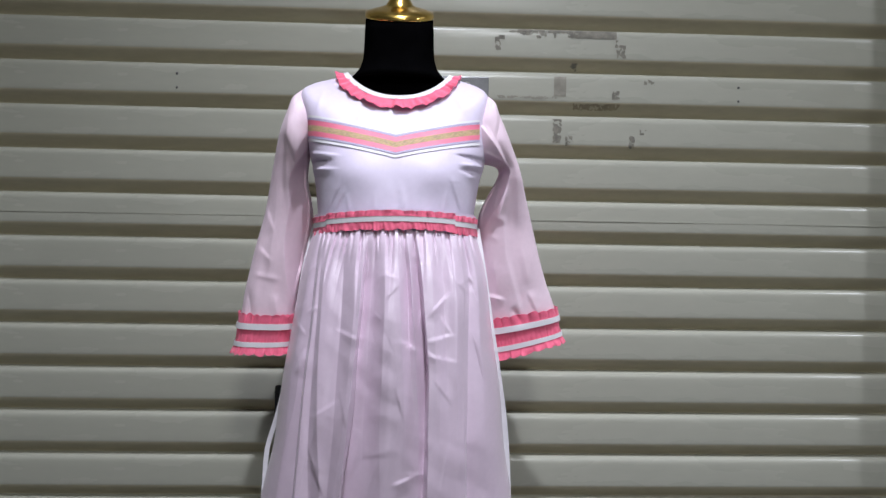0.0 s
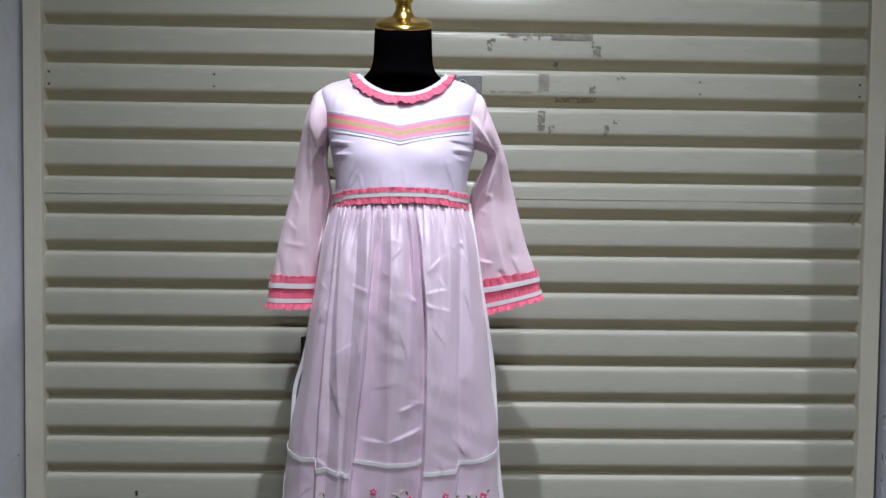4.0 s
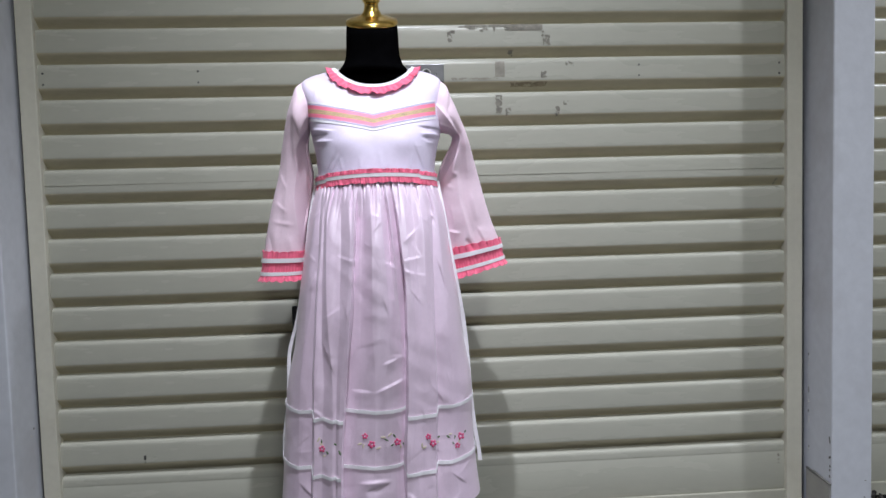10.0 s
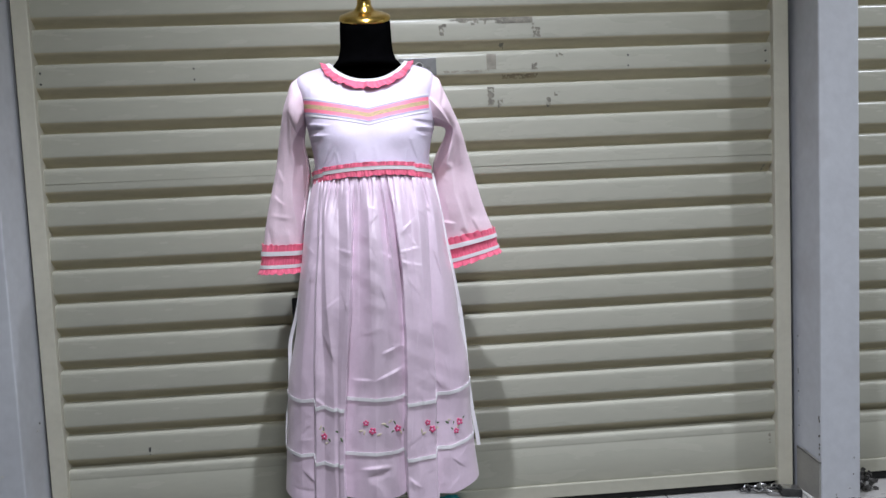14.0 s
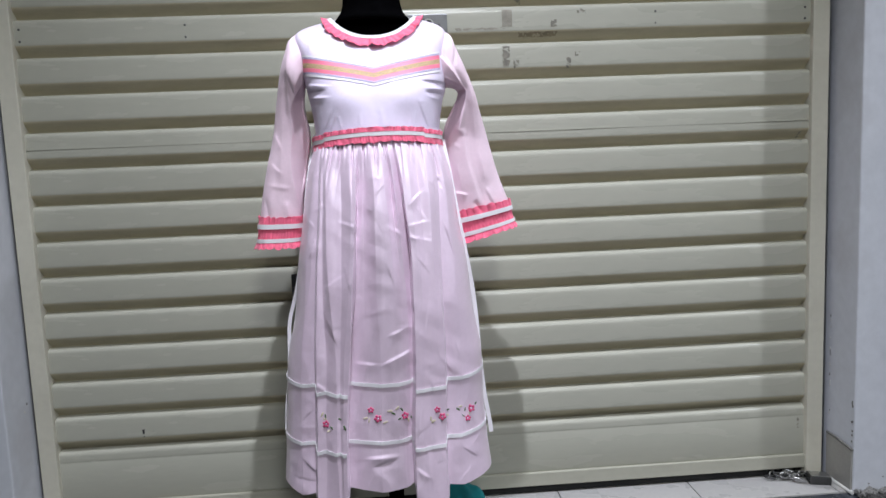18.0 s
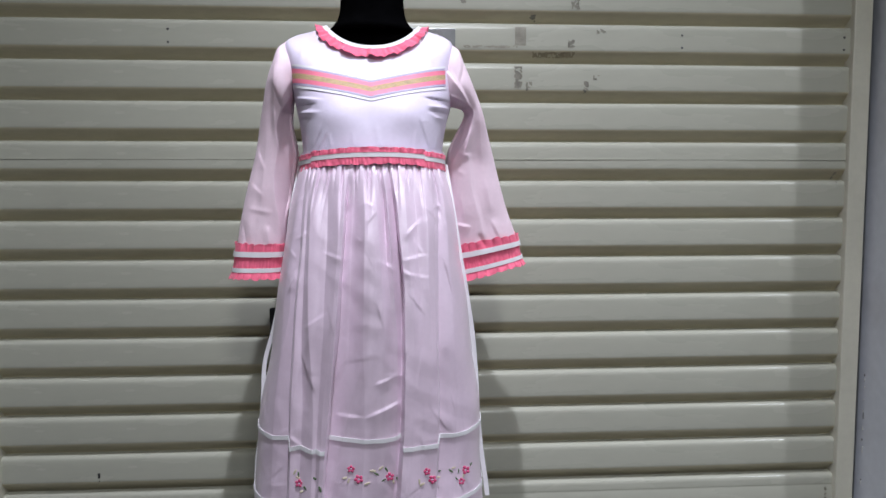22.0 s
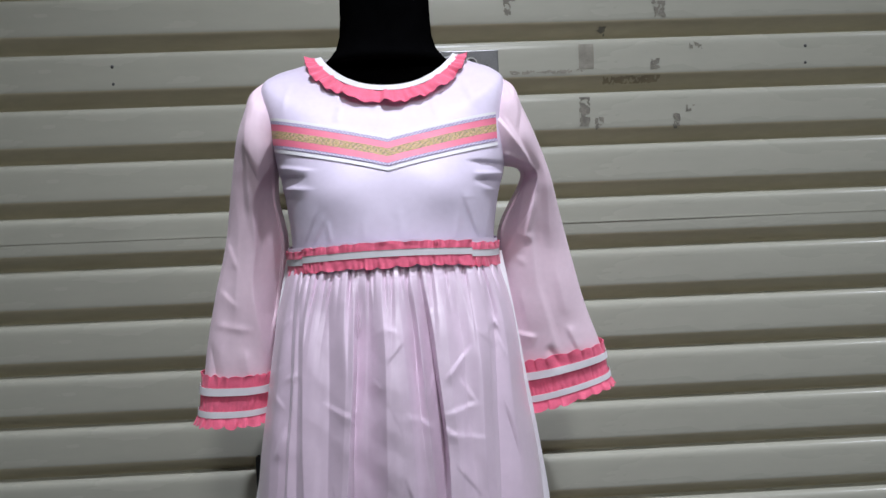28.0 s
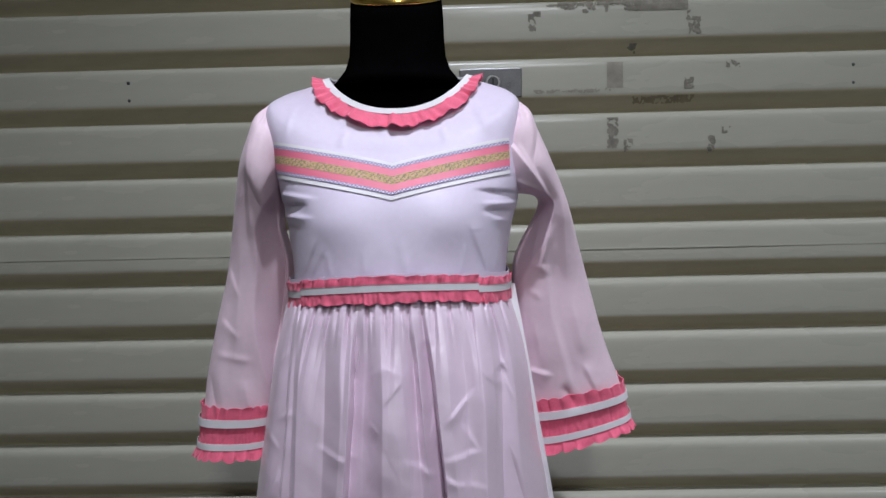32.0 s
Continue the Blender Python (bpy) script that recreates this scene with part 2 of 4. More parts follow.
# ---- mesh helpers ----
def part(name, data, mat, parent=None, label="", smooth=False, thick=0.0):
    """Links a bmesh or mesh as one mesh object under a thing or a part."""
    if isinstance(data, bmesh.types.BMesh):
        me = bpy.data.meshes.new(name)
        data.to_mesh(me)
        data.free()
    else:
        me = data
    if mat is not None and not me.materials:
        me.materials.append(mat)
    if smooth:
        me.polygons.foreach_set("use_smooth", [True] * len(me.polygons))
    ob = new(name, me)
    ob.parent = parent
    if label:
        tagged(ob, label)
    if thick:
        s = ob.modifiers.new("thickness", "SOLIDIFY")
        s.thickness, s.offset = thick, -1
        if smooth:
            e = ob.modifiers.new("crisp_edges", "EDGE_SPLIT")
            e.split_angle = radians(62)
    return ob


def empty(name, place, label, category, group="", kind=""):
    ob = new(name)
    ob.location = place
    ob.empty_display_size = 0.05
    return tagged(ob, label, category, group, kind)


def sheet(point, nu, nv, closed=False, u0=0.0, u1=1.0, v0=0.0, v1=1.0):
    """A mesh of quads over point(u, v)."""
    cols = nu if closed else nu + 1
    verts = [point(u0 + (u1 - u0) * i / nu, v0 + (v1 - v0) * j / nv) for j in range(nv + 1) for i in range(cols)]
    faces = []
    for j in range(nv):
        for i in range(nu):
            k = (i + 1) % cols
            faces.append((j * cols + i, j * cols + k, (j + 1) * cols + k, (j + 1) * cols + i))
    me = bpy.data.meshes.new("sheet")
    me.from_pydata(verts, [], faces)
    me.update()
    return me


def box(bm, x0, x1, y0, y1, z0, z1, bevel=0.0, slot=0):
    r = bmesh.ops.create_cube(bm, size=1, matrix=Matrix.Translation(((x0 + x1) / 2, (y0 + y1) / 2, (z0 + z1) / 2)) @ Matrix.Diagonal((x1 - x0, y1 - y0, z1 - z0, 1)))
    faces = list({f for v in r["verts"] for f in v.link_faces})
    for f in faces:
        f.material_index = slot
    if bevel:
        edges = list({e for f in faces for e in f.edges})
        bmesh.ops.bevel(bm, geom=edges, offset=bevel, segments=2, profile=0.5, affect="EDGES", clamp_overlap=True)
    return bm


def boxed(x0, x1, y0, y1, z0, z1, bevel=0.0):
    return box(bmesh.new(), x0, x1, y0, y1, z0, z1, bevel)


def lathe(bm, rows, cx, cy, n=40, slot=0):
    """Rows of radius and height turned round an upright axis."""
    rings = [[bm.verts.new((cx + r * math.cos(2 * math.pi * i / n), cy + r * math.sin(2 * math.pi * i / n), z)) for i in range(n)] for r, z in rows]
    for a, b in zip(rings, rings[1:]):
        for i in range(n):
            f = bm.faces.new((a[i], a[(i + 1) % n], b[(i + 1) % n], b[i]))
            f.material_index, f.smooth = slot, True
    for ring, flip in ((rings[0], True), (rings[-1], False)):
        f = bm.faces.new(ring[::-1] if flip else ring)
        f.material_index = slot
    return bm


def tube(bm, points, radius, n=10, slot=0, closed=False):
    """A round rod along points."""
    pts = [Vector(p) for p in points]
    rings = []
    for i, p in enumerate(pts):
        a, b = (pts[i - 1], pts[(i + 1) % len(pts)]) if closed else (pts[max(i - 1, 0)], pts[min(i + 1, len(pts) - 1)])
        d = (b - a).normalized()
        s = d.cross(Vector((0.31, 0.22, 0.92))).normalized()
        t = d.cross(s)
        rings.append([bm.verts.new(p + radius * (math.cos(2 * math.pi * k / n) * s + math.sin(2 * math.pi * k / n) * t)) for k in range(n)])
    pairs = list(zip(rings, rings[1:])) + ([(rings[-1], rings[0])] if closed else [])
    for a, b in pairs:
        for k in range(n):
            f = bm.faces.new((a[k], a[(k + 1) % n], b[(k + 1) % n], b[k]))
            f.smooth, f.material_index = True, slot
    if not closed:
        for ring in (rings[0][::-1], rings[-1]):
            bm.faces.new(ring).material_index = slot
    return bm


def spline(rows, t):
    """Catmull-Rom through rows of numbers, t from 0 to 1."""
    k = min(max(t, 0.0), 1.0) * (len(rows) - 1)
    i = min(int(k), len(rows) - 2)
    f = k - i
    p = [rows[min(max(i + d, 0), len(rows) - 1)] for d in (-1, 0, 1, 2)]
    return [0.5 * (2 * b + (c - a) * f + (2 * a - 5 * b + 4 * c - d) * f * f + (3 * b - a - 3 * c + d) * f ** 3) for a, b, c, d in zip(*p)]


def smooth(a, b, x):
    t = min(max((x - a) / (b - a), 0), 1)
    return t * t * (3 - 2 * t)


def wob(x, y=0.0, z=0.0):
    return noise.noise(Vector((x, y, z)))


def crumple(x, z, seed, size=1.0):
    """Straight crisp creases that cross each other, as in cloth that was folded: a height in metres."""
    h = 0.0
    for k, (turn, freq) in enumerate(((14, 9.0), (-19, 12.0), (38, 13.0), (-44, 16.0))):
        ca, sa = math.cos(radians(turn)), math.sin(radians(turn))
        f = freq / size
        strength = wob(x * 8 / size + k * 9.1, z * 3.5 / size, seed) + 0.15
        if strength > 0:
            ph = (x * ca + z * sa) * f + 0.55 * wob(x * 5, z * 5, seed + k * 3.3)
            h += strength * abs((ph % 1.0) - 0.5) / f
    return h


def tents(x, z, rows):
    """Crisp creases: segments x0, z0, x1, z1, a height, and how wide each flank is (right and left of a line that runs down)."""
    h = 0.0
    for x0, z0, x1, z1, high, wa, wb in rows:
        # the short flank of a level crease lies above its edge
        if abs(x1 - x0) > abs(z1 - z0):
            if x1 < x0:
                x0, z0, x1, z1 = x1, z1, x0, z0
            wa, wb = min(wa, wb), max(wa, wb)
        dx, dz = x1 - x0, z1 - z0
        long = math.hypot(dx, dz)
        t = ((x - x0) * dx + (z - z0) * dz) / long ** 2
        if -0.15 < t < 1.15:
            d = ((x - x0) * dz - (z - z0) * dx) / long
            # one flank falls away gently, the other is short
            ra, rb = (1.9, 0.7) if wa > wb else (0.7, 1.9) if wb > wa else (1, 1)
            a = abs(d) / (wb * rb if d > 0 else wa * ra)
            if a < 1:
                h += high * (1 - a) ** 1.5 * smooth(-0.15, 0.3, t) * smooth(1.15, 0.7, t)
    return h


# ---- the shutter bays ----
PITCH, BOTTOM = 0.10, 0.22
LEFT, RIGHT = -1.095, 1.108


SLAT_PROFILE = [(0.010, 0.003), (0.004, 0.0025), (-0.005, 0.0012), (-0.0125, -0.0010), (-0.0165, -0.0045), (-0.0182, -0.010), (-0.0188, -0.016), (-0.0190, -0.030), (-0.0192, -0.050),
                (-0.0192, -0.063), (-0.0187, -0.0675), (-0.0172, -0.0710), (-0.0140, -0.0750), (-0.0095, -0.0790), (-0.0045, -0.0830), (-0.0005, -0.0865), (0.0030, -0.0895), (0.0060, -0.0925), (0.0085, -0.0985)]


def slat_y(z):
    """How far the curtain's face stands at height z."""
    k = math.floor((z - BOTTOM) / PITCH + 1e-6)
    off = z - (BOTTOM + PITCH * (k + 1))
    for (ya, za), (yb, zb) in zip(SLAT_PROFILE, SLAT_PROFILE[1:]):
        if za >= off >= zb:
            return ya + (yb - ya) * (za - off) / max(za - zb, 1e-6)
    return -0.018


def slat_mesh(width, name):
    """One curtain slat, its upper lip at z = 0: a rounded lip, a nearly flat face, an undercut and a thin groove."""
    n = 44
    verts = []
    for i in range(n + 1):
        x = width * i / n
        for y, z in SLAT_PROFILE:
            verts.append((x, y + 0.0011 * wob(x * 2.3, z * 8, width), z + 0.0009 * wob(x * 1.6, 3.1, width)))
    m = len(SLAT_PROFILE)
    faces = [(i * m + j, (i + 1) * m + j, (i + 1) * m + j + 1, i * m + j + 1) for i in range(n) for j in range(m - 1)]
    me = bpy.data.meshes.new(name)
    me.from_pydata(verts, [], [f[::-1] for f in faces])
    me.polygons.foreach_set("use_smooth", [True] * len(faces))
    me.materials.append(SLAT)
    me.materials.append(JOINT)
    # the undercut below the face takes the browner joint colour
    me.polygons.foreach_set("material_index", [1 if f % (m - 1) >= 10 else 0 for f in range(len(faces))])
    me.update()
    return me


def shutter(name, x0, x1, label, lift=0.0, detail=True):
    """A roller shutter in its guides: slats, bottom rail, seal, two guides."""
    top = 2.55
    root = empty(name, (x0, 0, 0), label, "roller shutter", "shutters along the passage")
    width = x1 - x0
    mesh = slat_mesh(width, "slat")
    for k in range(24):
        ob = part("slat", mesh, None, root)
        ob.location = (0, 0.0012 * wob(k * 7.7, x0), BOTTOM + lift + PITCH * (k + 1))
    # the bottom slat is taller and carries the rail
    prof = [(0.002, 0.004), (-0.006, 0.0), (-0.0135, -0.002), (-0.0175, -0.007), (-0.0185, -0.014), (-0.0187, -0.026), (-0.0187, -0.0275), (-0.0183, -0.0285), (-0.0183, -0.0325), (-0.0187, -0.0335),
            (-0.0188, -0.09), (-0.0188, -0.148), (-0.0170, -0.152)]
    n = 40
    me = bpy.data.meshes.new("bottom_slat")
    me.from_pydata([(width * i / n, y + 0.0012 * wob(i * 0.21, z * 9), z) for i in range(n + 1) for y, z in prof], [],
                   [(i * 13 + j, i * 13 + j + 1, (i + 1) * 13 + j + 1, (i + 1) * 13 + j) for i in range(n) for j in range(12)])
    me.polygons.foreach_set("use_smooth", [True] * len(me.polygons))
    ob = part("bottom_slat", me, SLAT, root)
    ob.location = (0, 0, BOTTOM + lift)
    part("bottom_rail", boxed(0, width, -0.026, 0.014, 0.026 + lift, 0.068 + lift, 0.003), RAIL, root, "pale painted bottom rail")
    part("rubber_seal", boxed(0, width, -0.012, 0.012, 0.003, 0.026 + lift), GAP, root, "black rubber seal")
    for a, b in ((-0.046, 0.001), (width - 0.003, width + 0.046)):
        part("guide", boxed(a, b, -0.034, 0.03, 0.0, top, 0.003), GUIDE, root, "cream painted steel guide")
        part("guide_seam", boxed(a - 0.006 if a < 0 else b, a if a < 0 else b + 0.006, -0.022, 0.02, 0.0, top), GAP, root)
    return root


curtain = shutter("roller_shutter", LEFT, RIGHT, "cream-grey steel roller shutter, closed, with scuffs and torn tape")
shutter("roller_shutter", 1.36, 3.56, "cream-grey steel roller shutter in the next bay, closed", lift=0.006)
shutter("roller_shutter", -3.50, -1.48, "cream-grey steel roller shutter in the next bay, closed", lift=0.004)


def own(name, bm, mat, label=""):
    """A piece on the middle shutter, given in world places."""
    ob = part(name, bm, mat, curtain, label)
    ob.location = (-LEFT, 0, 0)
    return ob


# a thin joint line on one slat
own("slat_joint", boxed(LEFT + 0.003, RIGHT - 0.003, -0.0203, -0.017, 1.0742, 1.0751), STAIN, "thin dark joint line")
own("slat_joint_lip", boxed(LEFT + 0.003, RIGHT - 0.003, -0.0208, -0.017, 1.0752, 1.0772), SLAT)


def rivet(x, z):
    bm = bmesh.new()
    bmesh.ops.create_uvsphere(bm, u_segments=10, v_segments=6, radius=0.0034, matrix=Matrix.Translation((x, -0.019, z)) @ Matrix.Diagonal((1, 0.6, 1, 1)))
    own("rivet", bm, DARKSTEEL)


for x in (-0.646, 0.652, -1.080, 1.088):
    for z in (1.3945, 1.363):
        rivet(x, z)

# lock plate with its key cylinder
lock = own("lock_plate", boxed(-0.047, 0.064, -0.026, -0.016, 1.352, 1.403, 0.0012), PLATE, "steel lock plate with a key cylinder")
bm = bmesh.new()
bmesh.ops.create_cone(bm, cap_ends=True, segments=28, radius1=0.014, radius2=0.0125, depth=0.008, matrix=Matrix.Translation((0.012, -0.030, 1.377)) @ Matrix.Rotation(radians(90), 4, "X"))
part("key_cylinder", bm, STEEL, lock)
bm = bmesh.new()
bmesh.ops.create_cone(bm, cap_ends=True, segments=24, radius1=0.0095, radius2=0.0095, depth=0.003, matrix=Matrix.Translation((0.012, -0.0350, 1.377)) @ Matrix.Rotation(radians(90), 4, "X"))
part("cylinder_face", bm, DARKSTEEL, lock)
part("keyhole", boxed(0.0108, 0.0132, -0.0376, -0.036, 1.371, 1.384), GAP, lock)


def scrap(x0, x1, z0, z1, seed, cover=0.6, mat=None, name="tape_residue", cell=0.0011):
    """What is left of a strip of old tape on a slat: small flakes that thin out towards torn edges."""
    nx, nz = max(4, round((x1 - x0) / cell)), max(4, round((z1 - z0) / cell))
    verts, faces, at = [], [], {}

    def corner(i, j):
        if (i, j) not in at:
            z = z0 + (z1 - z0) * j / nz + 0.0004 * wob(i * 1.3, j * 1.7, seed)
            at[i, j] = len(verts)
            verts.append((x0 + (x1 - x0) * i / nx + 0.0004 * wob(i * 1.1, j * 1.9, seed + 5), slat_y(z) - 0.0007, z))
        return at[i, j]

    for i in range(nx):
        for j in range(nz):
            x, z = x0 + (x1 - x0) * (i + 0.5) / nx, z0 + (z1 - z0) * (j + 0.5) / nz
            rim = min(i + 0.5, nx - i - 0.5, j + 0.5, nz - j - 0.5) * cell
            torn = wob(x * 90 + z * 40, z * 110, seed * 3.1) * 0.8 + wob(x * 260, z * 260, seed) * 0.5
            if torn + 2.2 * (cover - 0.5) - 0.35 * max(0.0, 1 - rim / 0.003) > 0:
                faces.append((corner(i, j), corner(i + 1, j), corner(i + 1, j + 1), corner(i, j + 1)))
    me = bpy.data.meshes.new(name)
    me.from_pydata(verts, [], faces)
    me.update()
    own(name, me, mat or RESIDUE)


# torn tape round the place of an old notice, and odd scraps
for x0, x1, z0, z1, cover in ((0.270, 0.361, 1.499, 1.519, 0.95), (0.130, 0.272, 1.510, 1.519, 0.72), (0.133, 0.168, 1.503, 1.513, 0.60), (0.172, 0.198, 1.496, 1.513, 0.52), (0.212, 0.232, 1.498, 1.512, 0.50),
                              (0.246, 0.272, 1.498, 1.512, 0.58), (0.110, 0.132, 1.508, 1.514, 0.55), (0.077, 0.091, 1.466, 1.500, 0.62), (0.085, 0.100, 1.492, 1.502, 0.58), (0.361, 0.384, 1.456, 1.486, 0.52),
                              (0.357, 0.366, 1.478, 1.500, 0.46), (0.353, 0.371, 1.360, 1.380, 0.60), (0.428, 0.453, 1.395, 1.409, 0.56), (0.2155, 0.236, 1.257, 1.312, 0.62), (0.245, 0.264, 1.250, 1.277, 0.52),
                              (0.394, 0.409, 1.245, 1.276, 0.54), (0.420, 0.437, 1.279, 1.291, 0.56), (0.255, 0.272, 1.428, 1.443, 0.62)):
    scrap(x0, x1, z0, z1, round(x0 * 1000 + z0 * 77) % 97, cover)
scrap(0.2165, 0.245, 1.364, 1.410, 29, 1.1, STAIN)
scrap(0.262, 0.372, 1.336, 1.349, 51, 0.60, SMEAR, "brown_smear", 0.0016)
scrap(0.085, 0.225, 1.357, 1.364, 53, 0.55, STAIN, "brown_smear", 0.0018)
scrap(-0.857, -0.849, 0.250, 0.276, 57, 0.55, DARKSTEEL, "scratch")
scrap(-0.828, -0.822, 0.261, 0.275, 59, 0.45, DARKSTEEL, "scratch")
scrap(1.081, 1.089, 0.112, 0.190, 61, 0.5, RESIDUE, "scratch")
scrap(1.078, 1.086, 1.015, 1.045, 63, 0.6, STAIN, "scratch")

# ---- pillars, header, passage ----
def structure(name, bm, mat, label, category):
    return tagged(part(name, bm, mat), label, category, "", "structure")


FRONT = -0.160
right_pillar = structure("pillar_east", boxed(1.172, 1.296, FRONT, 0.05, 0.0, 2.6, 0.004), PILLAR, "grey-blue painted pillar between two shutters, scuffed", "pillar")
left_pillar = structure("pillar_west", boxed(-1.420, -1.152, FRONT, 0.05, 0.0, 2.6, 0.004), PILLAR, "grey-blue painted pillar between two shutters, scuffed", "pillar")
structure("pillar_far_east", boxed(3.62, 3.95, FRONT, 0.05, 0.0, 2.6, 0.004), PILLAR, "grey-blue painted pillar", "pillar")
structure("pillar_far_west", boxed(-3.95, -3.56, FRONT, 0.05, 0.0, 2.6, 0.004), PILLAR, "grey-blue painted pillar", "pillar")
structure("wall_north", boxed(-4.0, 4.0, 0.08, 0.2, -0.2, 3.7), PLASTER, "plain plaster wall behind the shutters", "wall")
structure("wall_header", boxed(-3.95, 3.95, FRONT - 0.02, 0.07, 2.55, 3.58, 0.005), PILLAR, "grey-blue painted wall above the shutters", "wall")
structure("wall_south", boxed(-4.0, 4.0, -4.75, -4.6, -0.2, 3.7), PLASTER, "plain plaster wall across the passage", "wall")
structure("wall_east", boxed(3.96, 4.1, -4.6, 0.08, -0.2, 3.7), PLASTER, "plain plaster wall at the passage's end", "wall")
structure("wall_west", boxed(-4.1, -3.96, -4.6, 0.08, -0.2, 3.7), PLASTER, "plain plaster wall at the passage's end", "wall")
structure("ceiling", boxed(-4.0, 4.0, -4.6, 0.08, 3.60, 3.7), CEIL, "flat white ceiling board", "ceiling")

floor = structure("floor", boxed(-4.0, 4.0, -4.6, 0.08, -0.2, -0.012), GROUT, "dark tiled passage floor with a pale tiled threshold", "floor")

# ---- the mannequin ----
CX, CY = -0.137, -0.285
bm = bmesh.new()
lathe(bm, [(0.0648, 1.458), (0.0665, 1.43), (0.0672, 1.40), (0.069, 1.375), (0.075, 1.356), (0.086, 1.342), (0.098, 1.330)][::-1], CX, CY, 56, 0)
lathe(bm, [(0.020, 0.02), (0.020, 1.0)], CX, CY + 0.01, 20, 0)
lathe(bm, [(0.13, 0.0), (0.13, 0.012), (0.06, 0.02), (0.024, 0.035), (0.02, 0.06)], CX, CY + 0.01, 40, 0)
for rows in ([(0.08, 1.03), (0.13, 1.06), (0.125, 1.12), (0.135, 1.20), (0.13, 1.26), (0.10, 1.32)],):
    start = len(bm.verts)
    lathe(bm, rows, CX, CY, 40, 0)
    bm.verts.ensure_lookup_table()
    for v in bm.verts[start:]:
        v.co.y = CY - 0.01 + (v.co.y - CY) * 0.62
lathe(bm, [(0.0660, 1.457), (0.0668, 1.4605), (0.0668, 1.464), (0.064, 1.469), (0.050, 1.474), (0.034, 1.4785), (0.0255, 1.4815), (0.0245, 1.485), (0.0215, 1.489), (0.0185, 1.496),
           (0.0178, 1.506), (0.0185, 1.511), (0.0215, 1.513), (0.0228, 1.518), (0.0228, 1.531), (0.0215, 1.537), (0.018, 1.5395), (0.0165, 1.5445), (0.004, 1.5465)], CX, CY, 56, 1)
# the neck is cut on a slant, lower in front
for v in bm.verts:
    k = min(max((v.co.z - 1.385) / 0.07, 0), 1)
    v.co.z += 0.40 * (v.co.y - CY) * k
me = bpy.data.meshes.new("mannequin")
bm.to_mesh(me)
bm.free()
me.materials.append(VELVET)
me.materials.append(BRASS)
tagged(new("mannequin", me), "black velvet dress form with a turned brass neck cap", "mannequin")

# ---- the dress ----
dress = empty("dress", (CX, CY, 0.24), "long pale pink cotton dress with rose ruffles on a form", "dress")
DRESS_BACK = Matrix.Translation((-CX, -CY, -0.24))


def sewn(name, data, mat, parent=None, label="", smooth=True, thick=0.0):
    """A piece of the dress, given in world places."""
    ob = part(name, data, mat, parent or dress, label, smooth, thick)
    if parent is None:
        ob.matrix_basis = DRESS_BACK
    return ob


# bodice rings: side height, front height, back height, middle x, half width, front y, back y
RINGS = [
    (1.342, 1.289, 1.352, -0.136, 0.096, -0.366, -0.225),
    (1.334, 1.266, 1.345, -0.137, 0.126, -0.380, -0.210),
    (1.322, 1.247, 1.330, -0.140, 0.158, -0.394, -0.195),
    (1.298, 1.228, 1.285, -0.142, 0.176, -0.406, -0.185),
    (1.240, 1.203, 1.238, -0.139, 0.168, -0.424, -0.180),
    (1.180, 1.172, 1.180, -0.134, 0.164, -0.445, -0.180),
    (1.135, 1.135, 1.135, -0.135, 0.154, -0.458, -0.190),
    (1.085, 1.085, 1.085, -0.136, 0.147, -0.467, -0.200),
    (1.045, 1.045, 1.045, -0.137, 0.146, -0.467, -0.205),
]
# drags that point at the armholes, and pulls that rise from the waist
PULLS = [(-0.310, 1.169, -0.250, 1.166, -0.0085, 0.008, 0.007), (-0.300, 1.184, -0.236, 1.174, 0.0050, 0.006, 0.010), (-0.300, 1.154, -0.240, 1.150, 0.0055, 0.009, 0.007), (-0.300, 1.140, -0.262, 1.137, -0.0040, 0.007, 0.007),
         (0.038, 1.175, -0.030, 1.180, -0.0080, 0.006, 0.008), (0.040, 1.164, -0.022, 1.164, 0.0055, 0.007, 0.006), (0.025, 1.152, -0.022, 1.154, -0.0070, 0.007, 0.007), (0.020, 1.140, -0.012, 1.144, 0.0035, 0.006, 0.007),
         (-0.254, 1.078, -0.232, 1.124, 0.0040, 0.012, 0.006), (-0.240, 1.078, -0.220, 1.116, 0.0032, 0.008, 0.006), (-0.214, 1.078, -0.219, 1.108, 0.0028, 0.007, 0.007), (-0.018, 1.074, -0.040, 1.136, 0.0045, 0.006, 0.012),
         (-0.053, 1.078, -0.047, 1.114, 0.0030, 0.008, 0.008), (-0.128, 1.124, -0.119, 1.080, 0.0018, 0.010, 0.010), (-0.170, 1.080, -0.172, 1.110, 0.0018, 0.008, 0.008), (-0.010, 1.078, -0.006, 1.110, 0.0030, 0.006, 0.008),
         (-0.280, 1.255, -0.272, 1.300, 0.0020, 0.010, 0.010), (-0.012, 1.252, -0.030, 1.300, 0.0022, 0.010, 0.010), (-0.205, 1.240, -0.200, 1.264, 0.0014, 0.008, 0.008), (-0.068, 1.244, -0.075, 1.266, 0.0014, 0.008, 0.008)]


